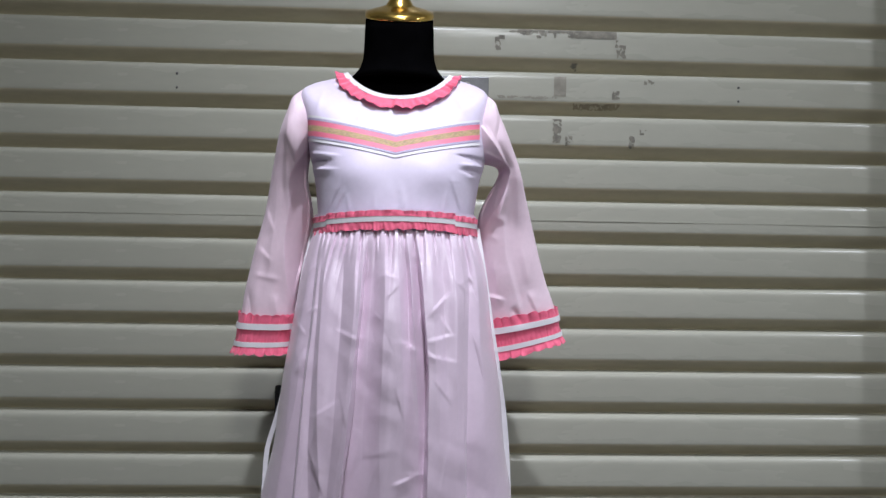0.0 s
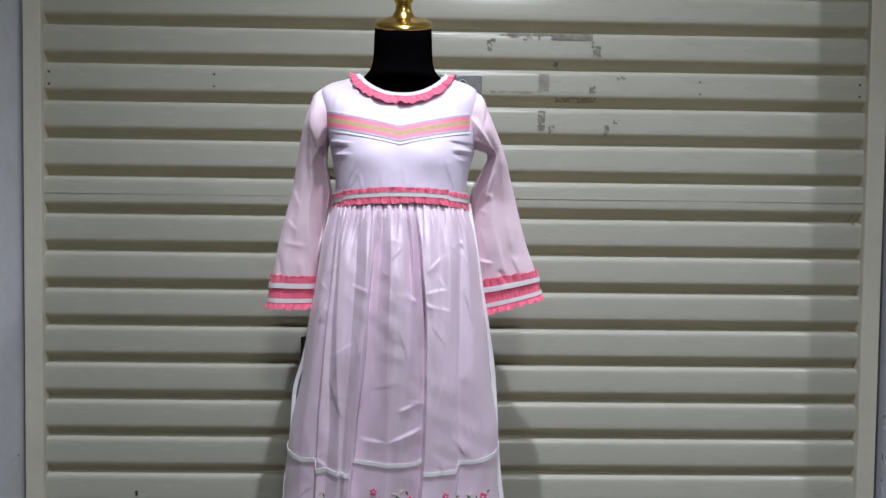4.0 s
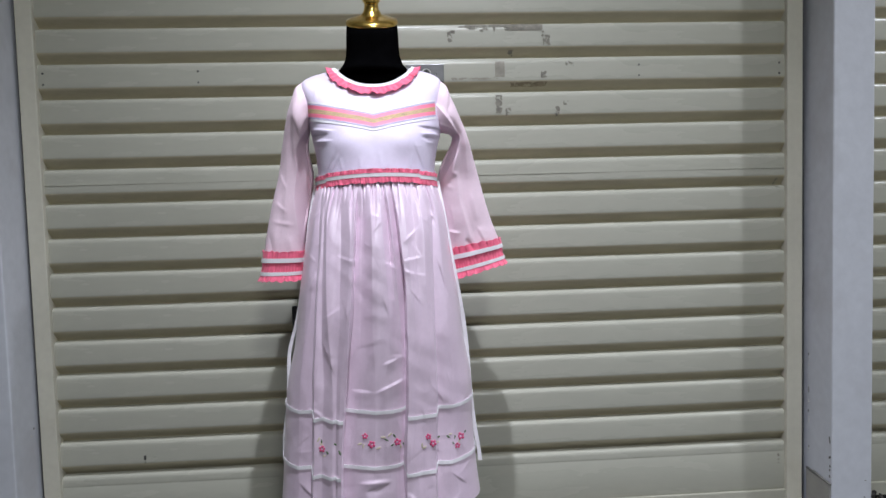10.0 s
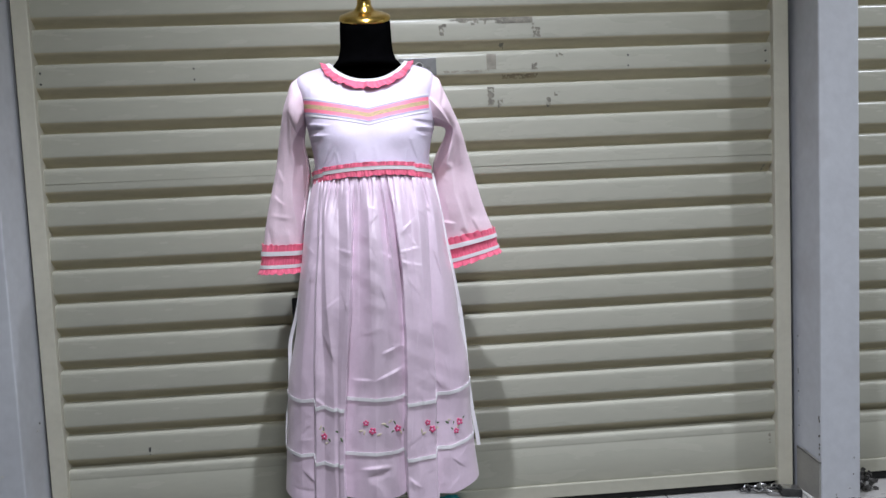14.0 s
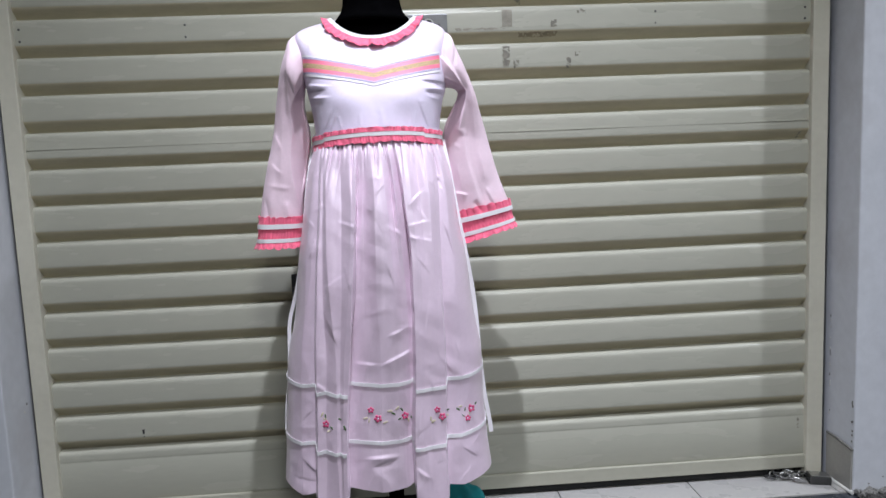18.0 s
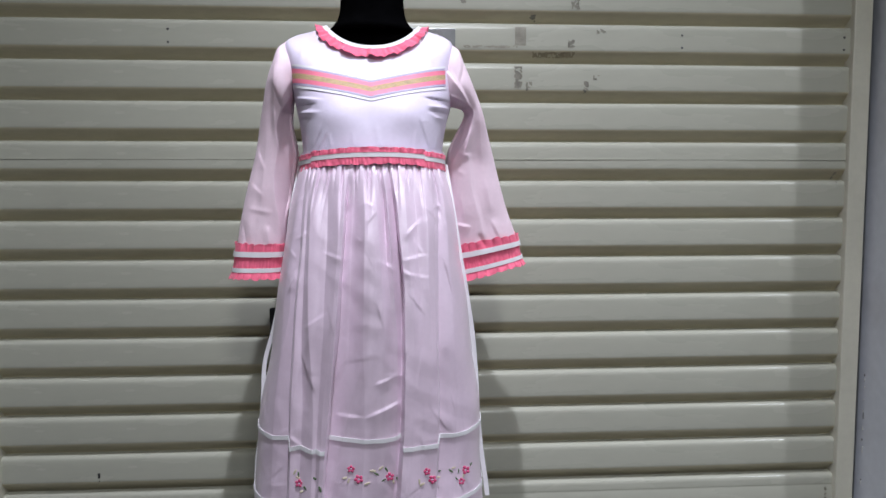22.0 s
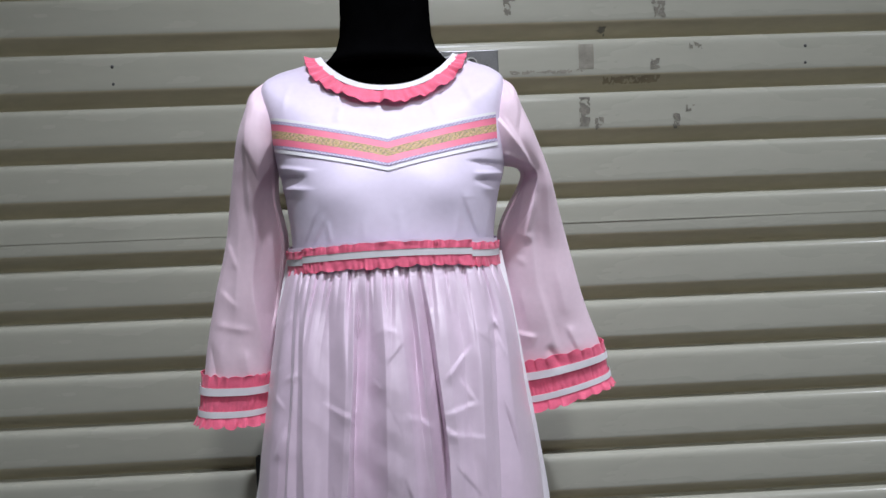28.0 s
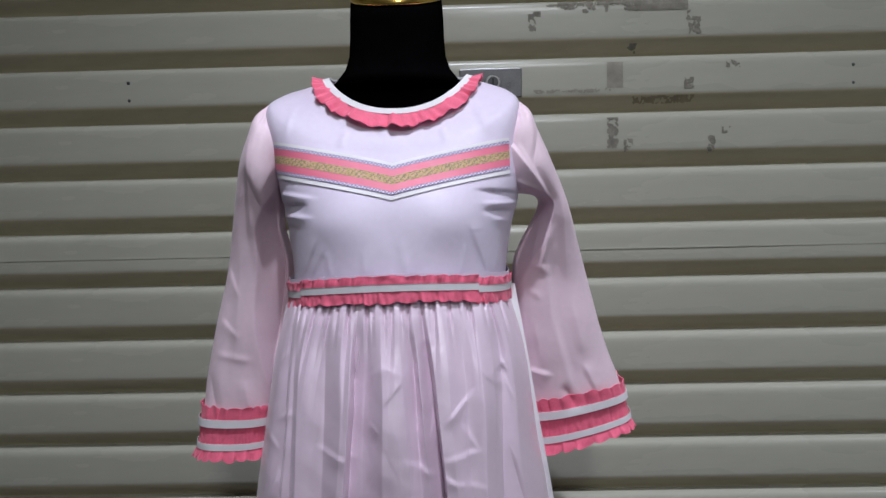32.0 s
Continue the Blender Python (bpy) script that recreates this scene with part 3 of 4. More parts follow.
def bodice(u, v):
    """The bodice at a turn u (0 right, 0.25 front, 0.5 left, 0.75 back) and a height v from neck to waist."""
    a = 2 * math.pi * u
    zs, zf, zb, cx, rx, yf, yb = spline(RINGS, v)
    c, s = math.cos(a), math.sin(a)
    c = math.copysign(abs(c) ** 0.9, c)
    f = math.copysign(abs(s) ** (0.80 - 0.32 * smooth(0.15, 0.35, v) + 0.12 * smooth(0.5, 0.7, v)), s)
    x = cx + rx * c
    y = -0.29 + ((yf + 0.29) * f if f > 0 else (yb + 0.29) * -f)
    z = zs + ((zf - zs) if f > 0 else (zb - zs)) * abs(s) ** 1.6
    if f > 0:
        for bx in (-0.212, -0.062):
            y -= 0.009 * math.exp(-((x - bx) / 0.050) ** 2 - ((z - 1.146) / 0.034) ** 2)
        y -= (0.5 if z < 1.13 else 0.9) * tents(x, z, PULLS) * min(1.0, 0.25 + f)
        y += 0.0010 * wob(x * 18, z * 18, 4) + 0.030 * crumple(x, z, 61, 0.6) * smooth(1.20, 1.12, z)
    return (x, y, z)


bodice_mesh = sheet(bodice, 340, 170, closed=True)
top = sewn("bodice", bodice_mesh, BODICE, label="pale pink fitted bodice, its strong light put into the colour", thick=0.0015)
from mathutils.bvhtree import BVHTree
bodice_tree = BVHTree.FromPolygons([v.co.copy() for v in bodice_mesh.vertices], [tuple(p.vertices) for p in bodice_mesh.polygons])


def normal_of(fn, u, v):
    p = Vector(fn(u, v))
    a, b = Vector(fn(u + 0.003, v)) - p, Vector(fn(u, v + 0.006 if v < 0.99 else v - 0.006)) - p
    n = a.cross(b).normalized()
    return p, n


def flounce(fn, v0, v1, folds, amp, lift=0.003, fan=0.0, nu=420, nv=6, u0=0.0, u1=1.0, seed=0.0, uneven=0.35, side=1.0):
    """A gathered frill on fn from v0 to v1: lapped folds that grow towards its scalloped free edge v1."""
    closed = (u0, u1) == (0.0, 1.0)

    def at(u, t):
        ph = folds * u + 0.9 * wob(u * folds * 0.37, seed + 9)
        k = ph % 1.0
        size = 0.55 + 0.9 * abs(wob(math.floor(ph) * 3.7, seed + 1.7))
        edge = 0.86 + 0.26 * size * math.sin(math.pi * k) ** 0.7 + uneven * 0.3 * wob(u * folds * 0.4, seed)
        narrow = side + (1 - side) * abs(math.sin(2 * math.pi * u)) ** 1.5
        v = v0 + (v1 - v0) * t * edge * narrow
        p, n = normal_of(fn, u, max(v, 0.0))
        if n.dot(p - Vector((CX, -0.3, p.z))) < 0:
            n = -n
        lap = k / 0.86 if k < 0.86 else (1 - k) / 0.14
        return p + n * (lift + fan * t + amp * (0.10 + 0.90 * t) * (size * (1.7 * lap - 0.5) + 0.35 * math.sin(2 * math.pi * 2.7 * ph + 2 * t) + 0.8 * wob(u * folds * 2.1, t * 1.5, seed)))

    return sheet(lambda u, t: at(u, t), nu, nv, closed=closed, u0=u0, u1=u1)


def tape(fn, v0, v1, lift, nu=240, nv=2, u0=0.0, u1=1.0):
    def at(u, t):
        p, n = normal_of(fn, u, v0 + (v1 - v0) * t)
        if n.dot(p - Vector((CX, -0.3, p.z))) < 0:
            n = -n
        return p + n * lift
    return sheet(at, nu, nv, closed=(u0, u1) == (0.0, 1.0), u0=u0, u1=u1)


sewn("collar_ruffle", flounce(bodice, 0.030, 0.150, 19, 0.0050, 0.004, 0.003, nu=760, nv=8, seed=2.0, uneven=0.5, side=0.5), ROSE, label="rose pink gathered collar ruffle", thick=0.001)
sewn("collar_piping", tape(bodice, 0.0, 0.048, 0.0055), WHITE, label="white bias tape round the neck", thick=0.003)

# chest band: a V of stacked ribbons laid on the bodice
BAND_L, BAND_R, BAND_MID = -0.297, 0.013, -0.137


def on_bodice(x, z, lift):
    hit = bodice_tree.ray_cast(Vector((x, -1.0, z)), Vector((0, 1, 0)))
    y = hit[0].y if hit[0] else -0.3
    return (x, y - lift, z)


def band(name, top, deep, lift, mat, label="", under=None):
    def at(u, t):
        x = BAND_L + (BAND_R - BAND_L) * u
        k = abs(x - BAND_MID) / 0.16
        z = 1.213 + 0.034 * k ** 0.92 - top - deep * t
        return on_bodice(x, z, lift)
    return sewn(name, sheet(at, 150, max(2, round(deep / 0.003))), mat, under or None, label, thick=0.0008)


band("band_piping", -0.0040, 0.0040, 0.0022, WHITE, "white piping")
band("picot_edge", 0.0, 0.0042, 0.0020, BLUE, "blue and white picot edging")
band("pink_ribbon", 0.0042, 0.0098, 0.0016, BANDPINK, "bright pink ribbon")
band("woven_ribbon", 0.0135, 0.0105, 0.0018, GOLD, "gold and brown woven diamond ribbon")
band("pink_ribbon", 0.0235, 0.0095, 0.0016, BANDPINK, "bright pink ribbon")
band("picot_edge", 0.0328, 0.0040, 0.0014, BLUE, "blue and white picot edging")
band("band_piping", 0.0385, 0.0048, 0.0012, WHITE, "white piping")

# ---- skirt ----
SKIRT = [
    (1.052, -0.137, 0.147, -0.470, -0.205),
    (1.030, -0.137, 0.153, -0.480, -0.200),
    (0.990, -0.137, 0.164, -0.488, -0.190),
    (0.850, -0.139, 0.186, -0.504, -0.170),
    (0.700, -0.140, 0.211, -0.503, -0.155),
    (0.550, -0.1445, 0.2265, -0.494, -0.145),
    (0.400, -0.150, 0.240, -0.487, -0.140),
    (0.240, -0.149, 0.258, -0.484, -0.140),
]
FALL = (0.030, 0.153, 0.287, 0.422, 0.557, 0.693, 0.954)
FOLDS = []


def fold(across, out):
    """A fold line down the skirt's front: its place across, from -1 to 1, and how many millimetres it stands out, at the heights of FALL."""
    FOLDS.append((across, out))


fold((-1.02, -1.02, -1.02, -1.02, -1.02, -1.02, -1.02), (0, 0, 0, 0, 0, 0, 0))
fold((-0.882, -0.859, -0.870, -0.854, -0.843, -0.823, -0.790), (2, 4, 6, 6, 6, 6, 6))
fold((-0.821, -0.771, -0.758, -0.738, -0.706, -0.679, -0.650), (-7, -5, -3, -2, -2, 0, 0))
fold((-0.788, -0.742, -0.722, -0.699, -0.683, -0.653, -0.626), (4, 9, 13, 18, 21, 24, 26))
fold((-0.762, -0.713, -0.679, -0.636, -0.592, -0.566, -0.554), (3, 6, 8, 10, 14, 18, 20))
fold((-0.696, -0.660, -0.616, -0.549, -0.487, -0.462, -0.443), (7, 13, 19, 23, 25, 26, 26))
fold((-0.524, -0.475, -0.451, -0.428, -0.430, -0.425, -0.420), (-9, -2, 9, 17, 21, 23, 23))
fold((-0.393, -0.353, -0.351, -0.361, -0.391, -0.388, -0.395), (7, 14, 20, 24, 26, 28, 28))
fold((-0.307, -0.289, -0.304, -0.313, -0.345, -0.353, -0.363), (5, 14, 20, 25, 27, 28, 28))
fold((-0.281, -0.264, -0.280, -0.293, -0.327, -0.336, -0.347), (-13, -14, -11, -8, -7, -6, -6))
fold((-0.189, -0.191, -0.198, -0.207, -0.182, -0.153, -0.173), (-4, -8, -6, -5, -3, -1, -1))
fold((-0.085, -0.070, -0.067, -0.063, -0.046, -0.036, -0.050), (10, 17, 12, 7, 4, 4, 4))
fold((0.052, 0.086, 0.111, 0.129, 0.135, 0.141, 0.096), (4, 8, 6, 3, 2, 2, 2))
fold((0.117, 0.155, 0.179, 0.205, 0.194, 0.193, 0.155), (-11, -11, -5, -2, 0, 0, 0))
fold((0.156, 0.206, 0.236, 0.243, 0.239, 0.232, 0.186), (5, 4, 0, -2, -2, -2, -2))
fold((0.227, 0.275, 0.314, 0.291, 0.280, 0.266, 0.226), (-14, -15, -13, -10, -8, -7, -7))
fold((0.260, 0.304, 0.341, 0.315, 0.303, 0.288, 0.245), (5, 11, 17, 21, 23, 24, 24))
fold((0.389, 0.390, 0.403, 0.386, 0.379, 0.374, 0.312), (8, 13, 18, 20, 22, 24, 24))
fold((0.498, 0.499, 0.502, 0.476, 0.461, 0.451, 0.391), (-7, 4, 13, 19, 21, 22, 22))
fold((0.621, 0.619, 0.585, 0.561, 0.551, 0.542, 0.477), (8, 15, 20, 20, 21, 22, 22))
fold((0.723, 0.698, 0.647, 0.609, 0.600, 0.585, 0.531), (4, 8, 12, 16, 20, 22, 22))
fold((0.794, 0.755, 0.690, 0.632, 0.618, 0.602, 0.547), (-10, -8, -3, 1, 2, 2, 2))
fold((0.857, 0.852, 0.823, 0.783, 0.780, 0.756, 0.688), (5, 5, 5, 6, 6, 6, 6))
fold((1.02, 1.02, 1.02, 1.02, 1.02, 1.02, 1.02), (0, 0, 0, 0, 0, 0, 0))


def glide(keys, values, at):
    """A smooth curve through values at rising keys, read at an array."""
    keys, values = np.array(keys, float), np.array(values, float)
    slope = np.gradient(values, keys)
    i = np.clip(np.searchsorted(keys, at) - 1, 0, len(keys) - 2)
    h = keys[i + 1] - keys[i]
    t = np.clip((at - keys[i]) / h, 0, 1)
    return (2 * t ** 3 - 3 * t ** 2 + 1) * values[i] + (t ** 3 - 2 * t ** 2 + t) * h * slope[i] + (3 * t ** 2 - 2 * t ** 3) * values[i + 1] + (t ** 3 - t ** 2) * h * slope[i + 1]


def ease(a, b, x):
    t = np.clip((x - a) / (b - a), 0, 1)
    return t * t * (3 - 2 * t)


LATTICE = np.random.RandomState(7).rand(64, 64) * 2 - 1


def clouds(x, y, seed=0):
    """Smooth noise over arrays, from -1 to 1."""
    x, y = x + seed * 7.31, y + seed * 3.77
    i, j = np.floor(x).astype(int), np.floor(y).astype(int)
    a, b = x - i, y - j
    a, b = a * a * (3 - 2 * a), b * b * (3 - 2 * b)
    g = lambda p, q: LATTICE[p % 64, q % 64]
    return (g(i, j) * (1 - a) + g(i + 1, j) * a) * (1 - b) + (g(i, j + 1) * (1 - a) + g(i + 1, j + 1) * a) * b


# creases from folding and wear: x0, z0, x1, z1, height, width of both flanks
CREASES = [(-0.074, 0.908, -0.040, 0.942, 0.0050, 0.010, 0.006), (-0.228, 0.878, -0.186, 0.866, 0.0040, 0.014, 0.005), (-0.124, 0.866, -0.092, 0.844, 0.0040, 0.006, 0.010), (-0.078, 0.864, -0.034, 0.872, 0.0036, 0.006, 0.012),
           (0.002, 0.860, 0.024, 0.776, -0.0060, 0.010, 0.010), (-0.130, 0.622, -0.098, 0.634, 0.0040, 0.012, 0.007), (-0.148, 0.556, -0.084, 0.584, 0.0055, 0.016, 0.007), (-0.208, 0.560, -0.160, 0.556, 0.0035, 0.012, 0.006),
           (-0.196, 0.334, -0.132, 0.338, 0.0060, 0.012, 0.010), (-0.176, 0.316, -0.126, 0.330, -0.0050, 0.010, 0.010), (-0.084, 0.312, -0.056, 0.288, 0.0045, 0.010, 0.010), (-0.286, 0.836, -0.300, 0.800, 0.0050, 0.012, 0.008),
           (-0.178, 1.000, -0.182, 0.962, 0.0050, 0.005, 0.005), (-0.012, 0.978, 0.000, 0.958, 0.0050, 0.006, 0.006), (-0.150, 0.975, -0.128, 0.965, 0.0030, 0.006, 0.006), (-0.272, 0.680, -0.246, 0.610, 0.0050, 0.014, 0.008),
           (-0.300, 0.520, -0.276, 0.500, 0.0035, 0.008, 0.008), (-0.020, 0.570, 0.010, 0.520, 0.0030, 0.012, 0.008), (0.030, 0.340, 0.060, 0.310, 0.0040, 0.012, 0.008), (-0.340, 0.330, -0.310, 0.300, 0.0040, 0.012, 0.008),
           (-0.064, 0.800, -0.036, 0.760, 0.0026, 0.010, 0.007), (-0.126, 0.780, -0.112, 0.730, 0.0022, 0.010, 0.008), (-0.220, 0.780, -0.206, 0.720, 0.0022, 0.010, 0.007), (-0.040, 0.690, -0.050, 0.620, 0.0024, 0.012, 0.008)]
rnd = random.Random(11)
for _ in range(46):
    x0, z0, lean, half = rnd.uniform(-0.36, 0.08), rnd.uniform(0.27, 0.98), radians(rnd.choice((-70, -35, -10, 15, 40, 75)) + rnd.uniform(-12, 12)), rnd.uniform(0.010, 0.034)
    CREASES.append((x0 - half * math.cos(lean), z0 - half * math.sin(lean), x0 + half * math.cos(lean), z0 + half * math.sin(lean), rnd.uniform(-0.0018, 0.0024), rnd.uniform(0.005, 0.013), rnd.uniform(0.004, 0.012)))
for _ in range(18):
    x0, z0, lean, half = rnd.uniform(-0.30, 0.03), rnd.uniform(0.84, 1.02), radians(rnd.choice((-60, -40, -20, 25, 45, 70)) + rnd.uniform(-10, 10)), rnd.uniform(0.008, 0.022)
    CREASES.append((x0 - half * math.cos(lean), z0 - half * math.sin(lean), x0 + half * math.cos(lean), z0 + half * math.sin(lean), rnd.uniform(0.0010, 0.0030), rnd.uniform(0.004, 0.010), rnd.uniform(0.003, 0.008)))
# gathers under the waist: place, depth, how far down
GATHERS = [(-0.97 + 1.94 * (k + rnd.uniform(0.1, 0.9)) / 27, rnd.uniform(0.0035, 0.0090), rnd.choice((0.03, 0.04, 0.05, 0.07, 0.10)), rnd.uniform(-0.3, 0.3)) for k in range(27)]


def skirt_sheet(u, v, lift=0.0):
    """Places on the skirt at turns u (as the bodice) and heights v from waist to hem, arrays of one shape."""
    a = 2 * np.pi * u
    c, s = np.cos(a), np.sin(a)
    front = s > 0
    n = np.copysign(np.abs(c) ** 0.95, c)
    lines = [glide(FALL, across, v) + 0.010 * clouds(v * 7, v * 0, 60 + k) * ease(0.03, 0.12, v) for k, (across, _) in enumerate(FOLDS)]
    outs = [glide(FALL, out, v) for _, out in FOLDS]
    d = np.zeros_like(n)
    for i in range(len(lines) - 1):
        t = np.clip((n - lines[i]) / np.maximum(lines[i + 1] - lines[i], 0.004), 0, 1)
        t = 0.75 * t + 0.25 * t * t * (3 - 2 * t)
        d = np.where((n >= lines[i]) & (n < lines[i + 1]), outs[i] + (outs[i + 1] - outs[i]) * t, d)
    d = np.where(front, 0.001 * d, 0.010 + 0.008 * np.sin(a * 17))
    p = np.clip(d / 0.026, -0.3, 1.1)
    hem = np.where(front, 0.010 * (1 - p) - 0.008 * p, 0) + 0.006 * clouds(u * 14, v * 0, 6)
    z = 1.052 - 0.809 * v + hem * ease(0.86, 1.0, v) - np.where(front, 0.66 * (d - 0.006), 0) * ease(0.40, 0.68, v)
    heights = [r[0] for r in SKIRT][::-1]
    cx, rx, yf, yb = (glide(heights, [r[k] for r in SKIRT][::-1], z) for k in (1, 2, 3, 4))
    f = np.abs(s) ** 0.52
    x = cx + rx * n
    y = -0.30 + np.where(front, yf + 0.30, yb + 0.30) * f
    soft = ease(0.0, 0.04, v)
    d = d * (0.15 + 0.85 * ease(0.01, 0.12, v)) * np.minimum(1, f * 1.5)
    for at, deep, reach, lean in GATHERS:
        t = np.abs(n - at - lean * v) / (0.020 + 0.16 * v)
        d -= np.where(front, deep * np.maximum(0, 1 - t) ** 1.2 * np.exp(-(v / reach) ** 1.6), 0)
    d += soft * (0.0022 * clouds(n * 7 + v, v * 3.2, 1) + 0.0006 * clouds(n * 19 + 2 * v, v * 7, 2))
    d += soft * 0.0045 * (0.4 - np.abs(clouds(n * 4.2 + v * 2.4, v * 4.4 - n, 3))) * ease(0.05, 0.2, v)
    # flat facets with straight edges, as in stiff cotton that was folded
    for k, (turn, freq) in enumerate(((14, 15.0), (-19, 18.0), (33, 17.0), (-40, 16.0), (62, 19.0))):
        ph = (x * math.cos(radians(turn)) + z * math.sin(radians(turn))) * freq + 0.5 * clouds(x * 9, z * 6, 20 + k)
        d += soft * 0.035 * ease(0.1, 0.6, clouds(x * 17, z * 9, 30 + k)) * np.abs(ph % 1.0 - 0.5) / freq
    for x0, z0, x1, z1, high, wa, wb in CREASES:
        if abs(x1 - x0) > abs(z1 - z0):
            if x1 < x0:
                x0, z0, x1, z1 = x1, z1, x0, z0
            wa, wb = min(wa, wb), max(wa, wb)
        dx, dz = x1 - x0, z1 - z0
        long = math.hypot(dx, dz)
        t = ((x - x0) * dx + (z - z0) * dz) / long ** 2
        e = ((x - x0) * dz - (z - z0) * dx) / long
        ra, rb = (1.9, 0.6) if wa > wb else (0.6, 1.9)
        g = np.maximum(0, 1 - np.abs(e) / np.where(e > 0, rb * wb, ra * wa)) ** 1.4
        d += np.where(front, 0.6 * high * g * ease(-0.2, 0.35, t) * ease(1.2, 0.65, t), 0)
    x = x + 0.008 * ease(0.08, 0.7, v) * np.sign(c) * np.abs(c) ** 6 * clouds(v * 6, v * 0, 4)
    y = y + np.where(front, -1, 1) * d
    away = np.stack([x - CX, (y + 0.3) * 1.3], -1)
    away = away / np.linalg.norm(away, axis=-1, keepdims=True)
    return np.stack([x + lift * away[..., 0], y + lift * away[..., 1], z], -1)


def dense(t):
    """More columns in front than behind."""
    return np.where(t < 0.86, 0.5 * t / 0.86, 0.5 + 0.5 * (t - 0.86) / 0.14)


def skirt_mesh_of(v0, v1, cols, rows, lift=0.0, name="skirt"):
    turn = dense(np.arange(cols) / cols)
    u, v = np.meshgrid(turn, np.linspace(v0, v1, rows + 1))
    places = skirt_sheet(u, v, lift).reshape(-1, 3)
    i, j = np.meshgrid(np.arange(cols), np.arange(rows))
    k = (i + 1) % cols
    faces = np.stack([j * cols + i, j * cols + k, (j + 1) * cols + k, (j + 1) * cols + i], -1).reshape(-1, 4)
    me = bpy.data.meshes.new(name)
    me.from_pydata(places.tolist(), [], faces.tolist())
    me.update()
    return me


skirt_mesh = skirt_mesh_of(0.0, 1.0, 1000, 280)
skirt_ob = sewn("skirt", skirt_mesh, LILAC, label="gathered lilac-pink skirt with deep pleats")
skirt_tree = BVHTree.FromPolygons([v.co.copy() for v in skirt_mesh.vertices], [tuple(p.vertices) for p in skirt_mesh.polygons])


for low in (0.670, 0.838):
    part("hem_tape", skirt_mesh_of(low, low + 0.011, 1000, 2, 0.0022, "hem_tape"), WHITE, skirt_ob, "white braid sewn round the skirt", smooth=True, thick=0.001)


def stitched(x, z, lift=0.0006):
    hit = skirt_tree.ray_cast(Vector((x, -1.2, z)), Vector((0, 1, 0)))
    return hit[0].y - lift if hit[0] else -0.5


def flower(x, z, size, turn=0.0):
    """A small embroidered blossom of five padded petals."""
    bm = bmesh.new()
    y = min(stitched(x + dx, z) for dx in (-size * 0.5, 0, size * 0.5)) if abs(stitched(x - size * 0.5, z) - stitched(x + size * 0.5, z)) < 0.012 else stitched(x, z)
    for k in range(5):
        a = turn + 2 * math.pi * k / 5
        px, pz = x + size * 0.55 * math.cos(a), z + size * 0.55 * math.sin(a)
        bmesh.ops.create_icosphere(bm, subdivisions=1, radius=size * 0.42, matrix=Matrix.Translation((px, y, pz)) @ Matrix.Rotation(-a, 4, "Y") @ Matrix.Diagonal((1, 0.10, 0.85, 1)))
    part("embroidered_flower", bm, FLOWER, skirt_ob, smooth=True)
    bm = bmesh.new()
    bmesh.ops.create_icosphere(bm, subdivisions=1, radius=size * 0.18, matrix=Matrix.Translation((x, y - 0.0004, z)) @ Matrix.Diagonal((1.5, 0.3, 0.8, 1)))
    part("flower_centre", bm, BODICE, skirt_ob, smooth=True)


def leaf(x, z, size, turn, mat=LEAF, name="embroidered_leaf"):
    bm = bmesh.new()
    y = stitched(x, z)
    bmesh.ops.create_icosphere(bm, subdivisions=2, radius=size * 0.5, matrix=Matrix.Translation((x, y, z)) @ Matrix.Rotation(-radians(turn), 4, "Y") @ Matrix.Diagonal((1, 0.06, 0.34, 1)))
    part(name, bm, mat, skirt_ob, smooth=True)


for x, z, s, t in ((-0.181, 0.451, 0.0085, 0.2), (-0.166, 0.430, 0.0105, 0.7), (-0.105, 0.433, 0.010, 0.4), (-0.282, 0.426, 0.0095, 0.1), (-0.032, 0.445, 0.0085, 0.5),
                   (-0.021, 0.427, 0.010, 0.9), (0.040, 0.406, 0.0085, 0.3), (0.049, 0.427, 0.0105, 0.6)):
    flower(x, z, s, t)
for x, z, s, t in ((-0.131, 0.440, 0.012, -30), (-0.117, 0.427, 0.010, 30), (-0.090, 0.425, 0.013, -45), (-0.112, 0.449, 0.012, 120), (-0.269, 0.417, 0.013, -50), (-0.250, 0.438, 0.013, -25),
                   (-0.240, 0.420, 0.014, 110), (-0.283, 0.444, 0.011, 95), (-0.008, 0.434, 0.012, 20), (0.017, 0.432, 0.013, -35), (0.034, 0.428, 0.010, 80), (0.029, 0.414, 0.010, -40),
                   (0.060, 0.432, 0.012, 50)):
    leaf(x, z, s, t)
for x, z, s, t in ((-0.122, 0.452, 0.013, 40), (-0.193, 0.432, 0.014, 10), (-0.186, 0.427, 0.012, 70), (-0.150, 0.420, 0.013, 20), (-0.098, 0.422, 0.012, 100), (-0.290, 0.448, 0.013, 60),
                   (-0.276, 0.410, 0.012, 20), (-0.284, 0.437, 0.011, -30), (-0.043, 0.419, 0.015, 30), (-0.047, 0.426, 0.012, 90), (-0.010, 0.424, 0.012, 0), (0.022, 0.437, 0.012, 15),
                   (0.044, 0.415, 0.012, 60), (-0.138, 0.446, 0.014, 0)):
    leaf(x, z, s, t, STRAW, "straw_stitch")

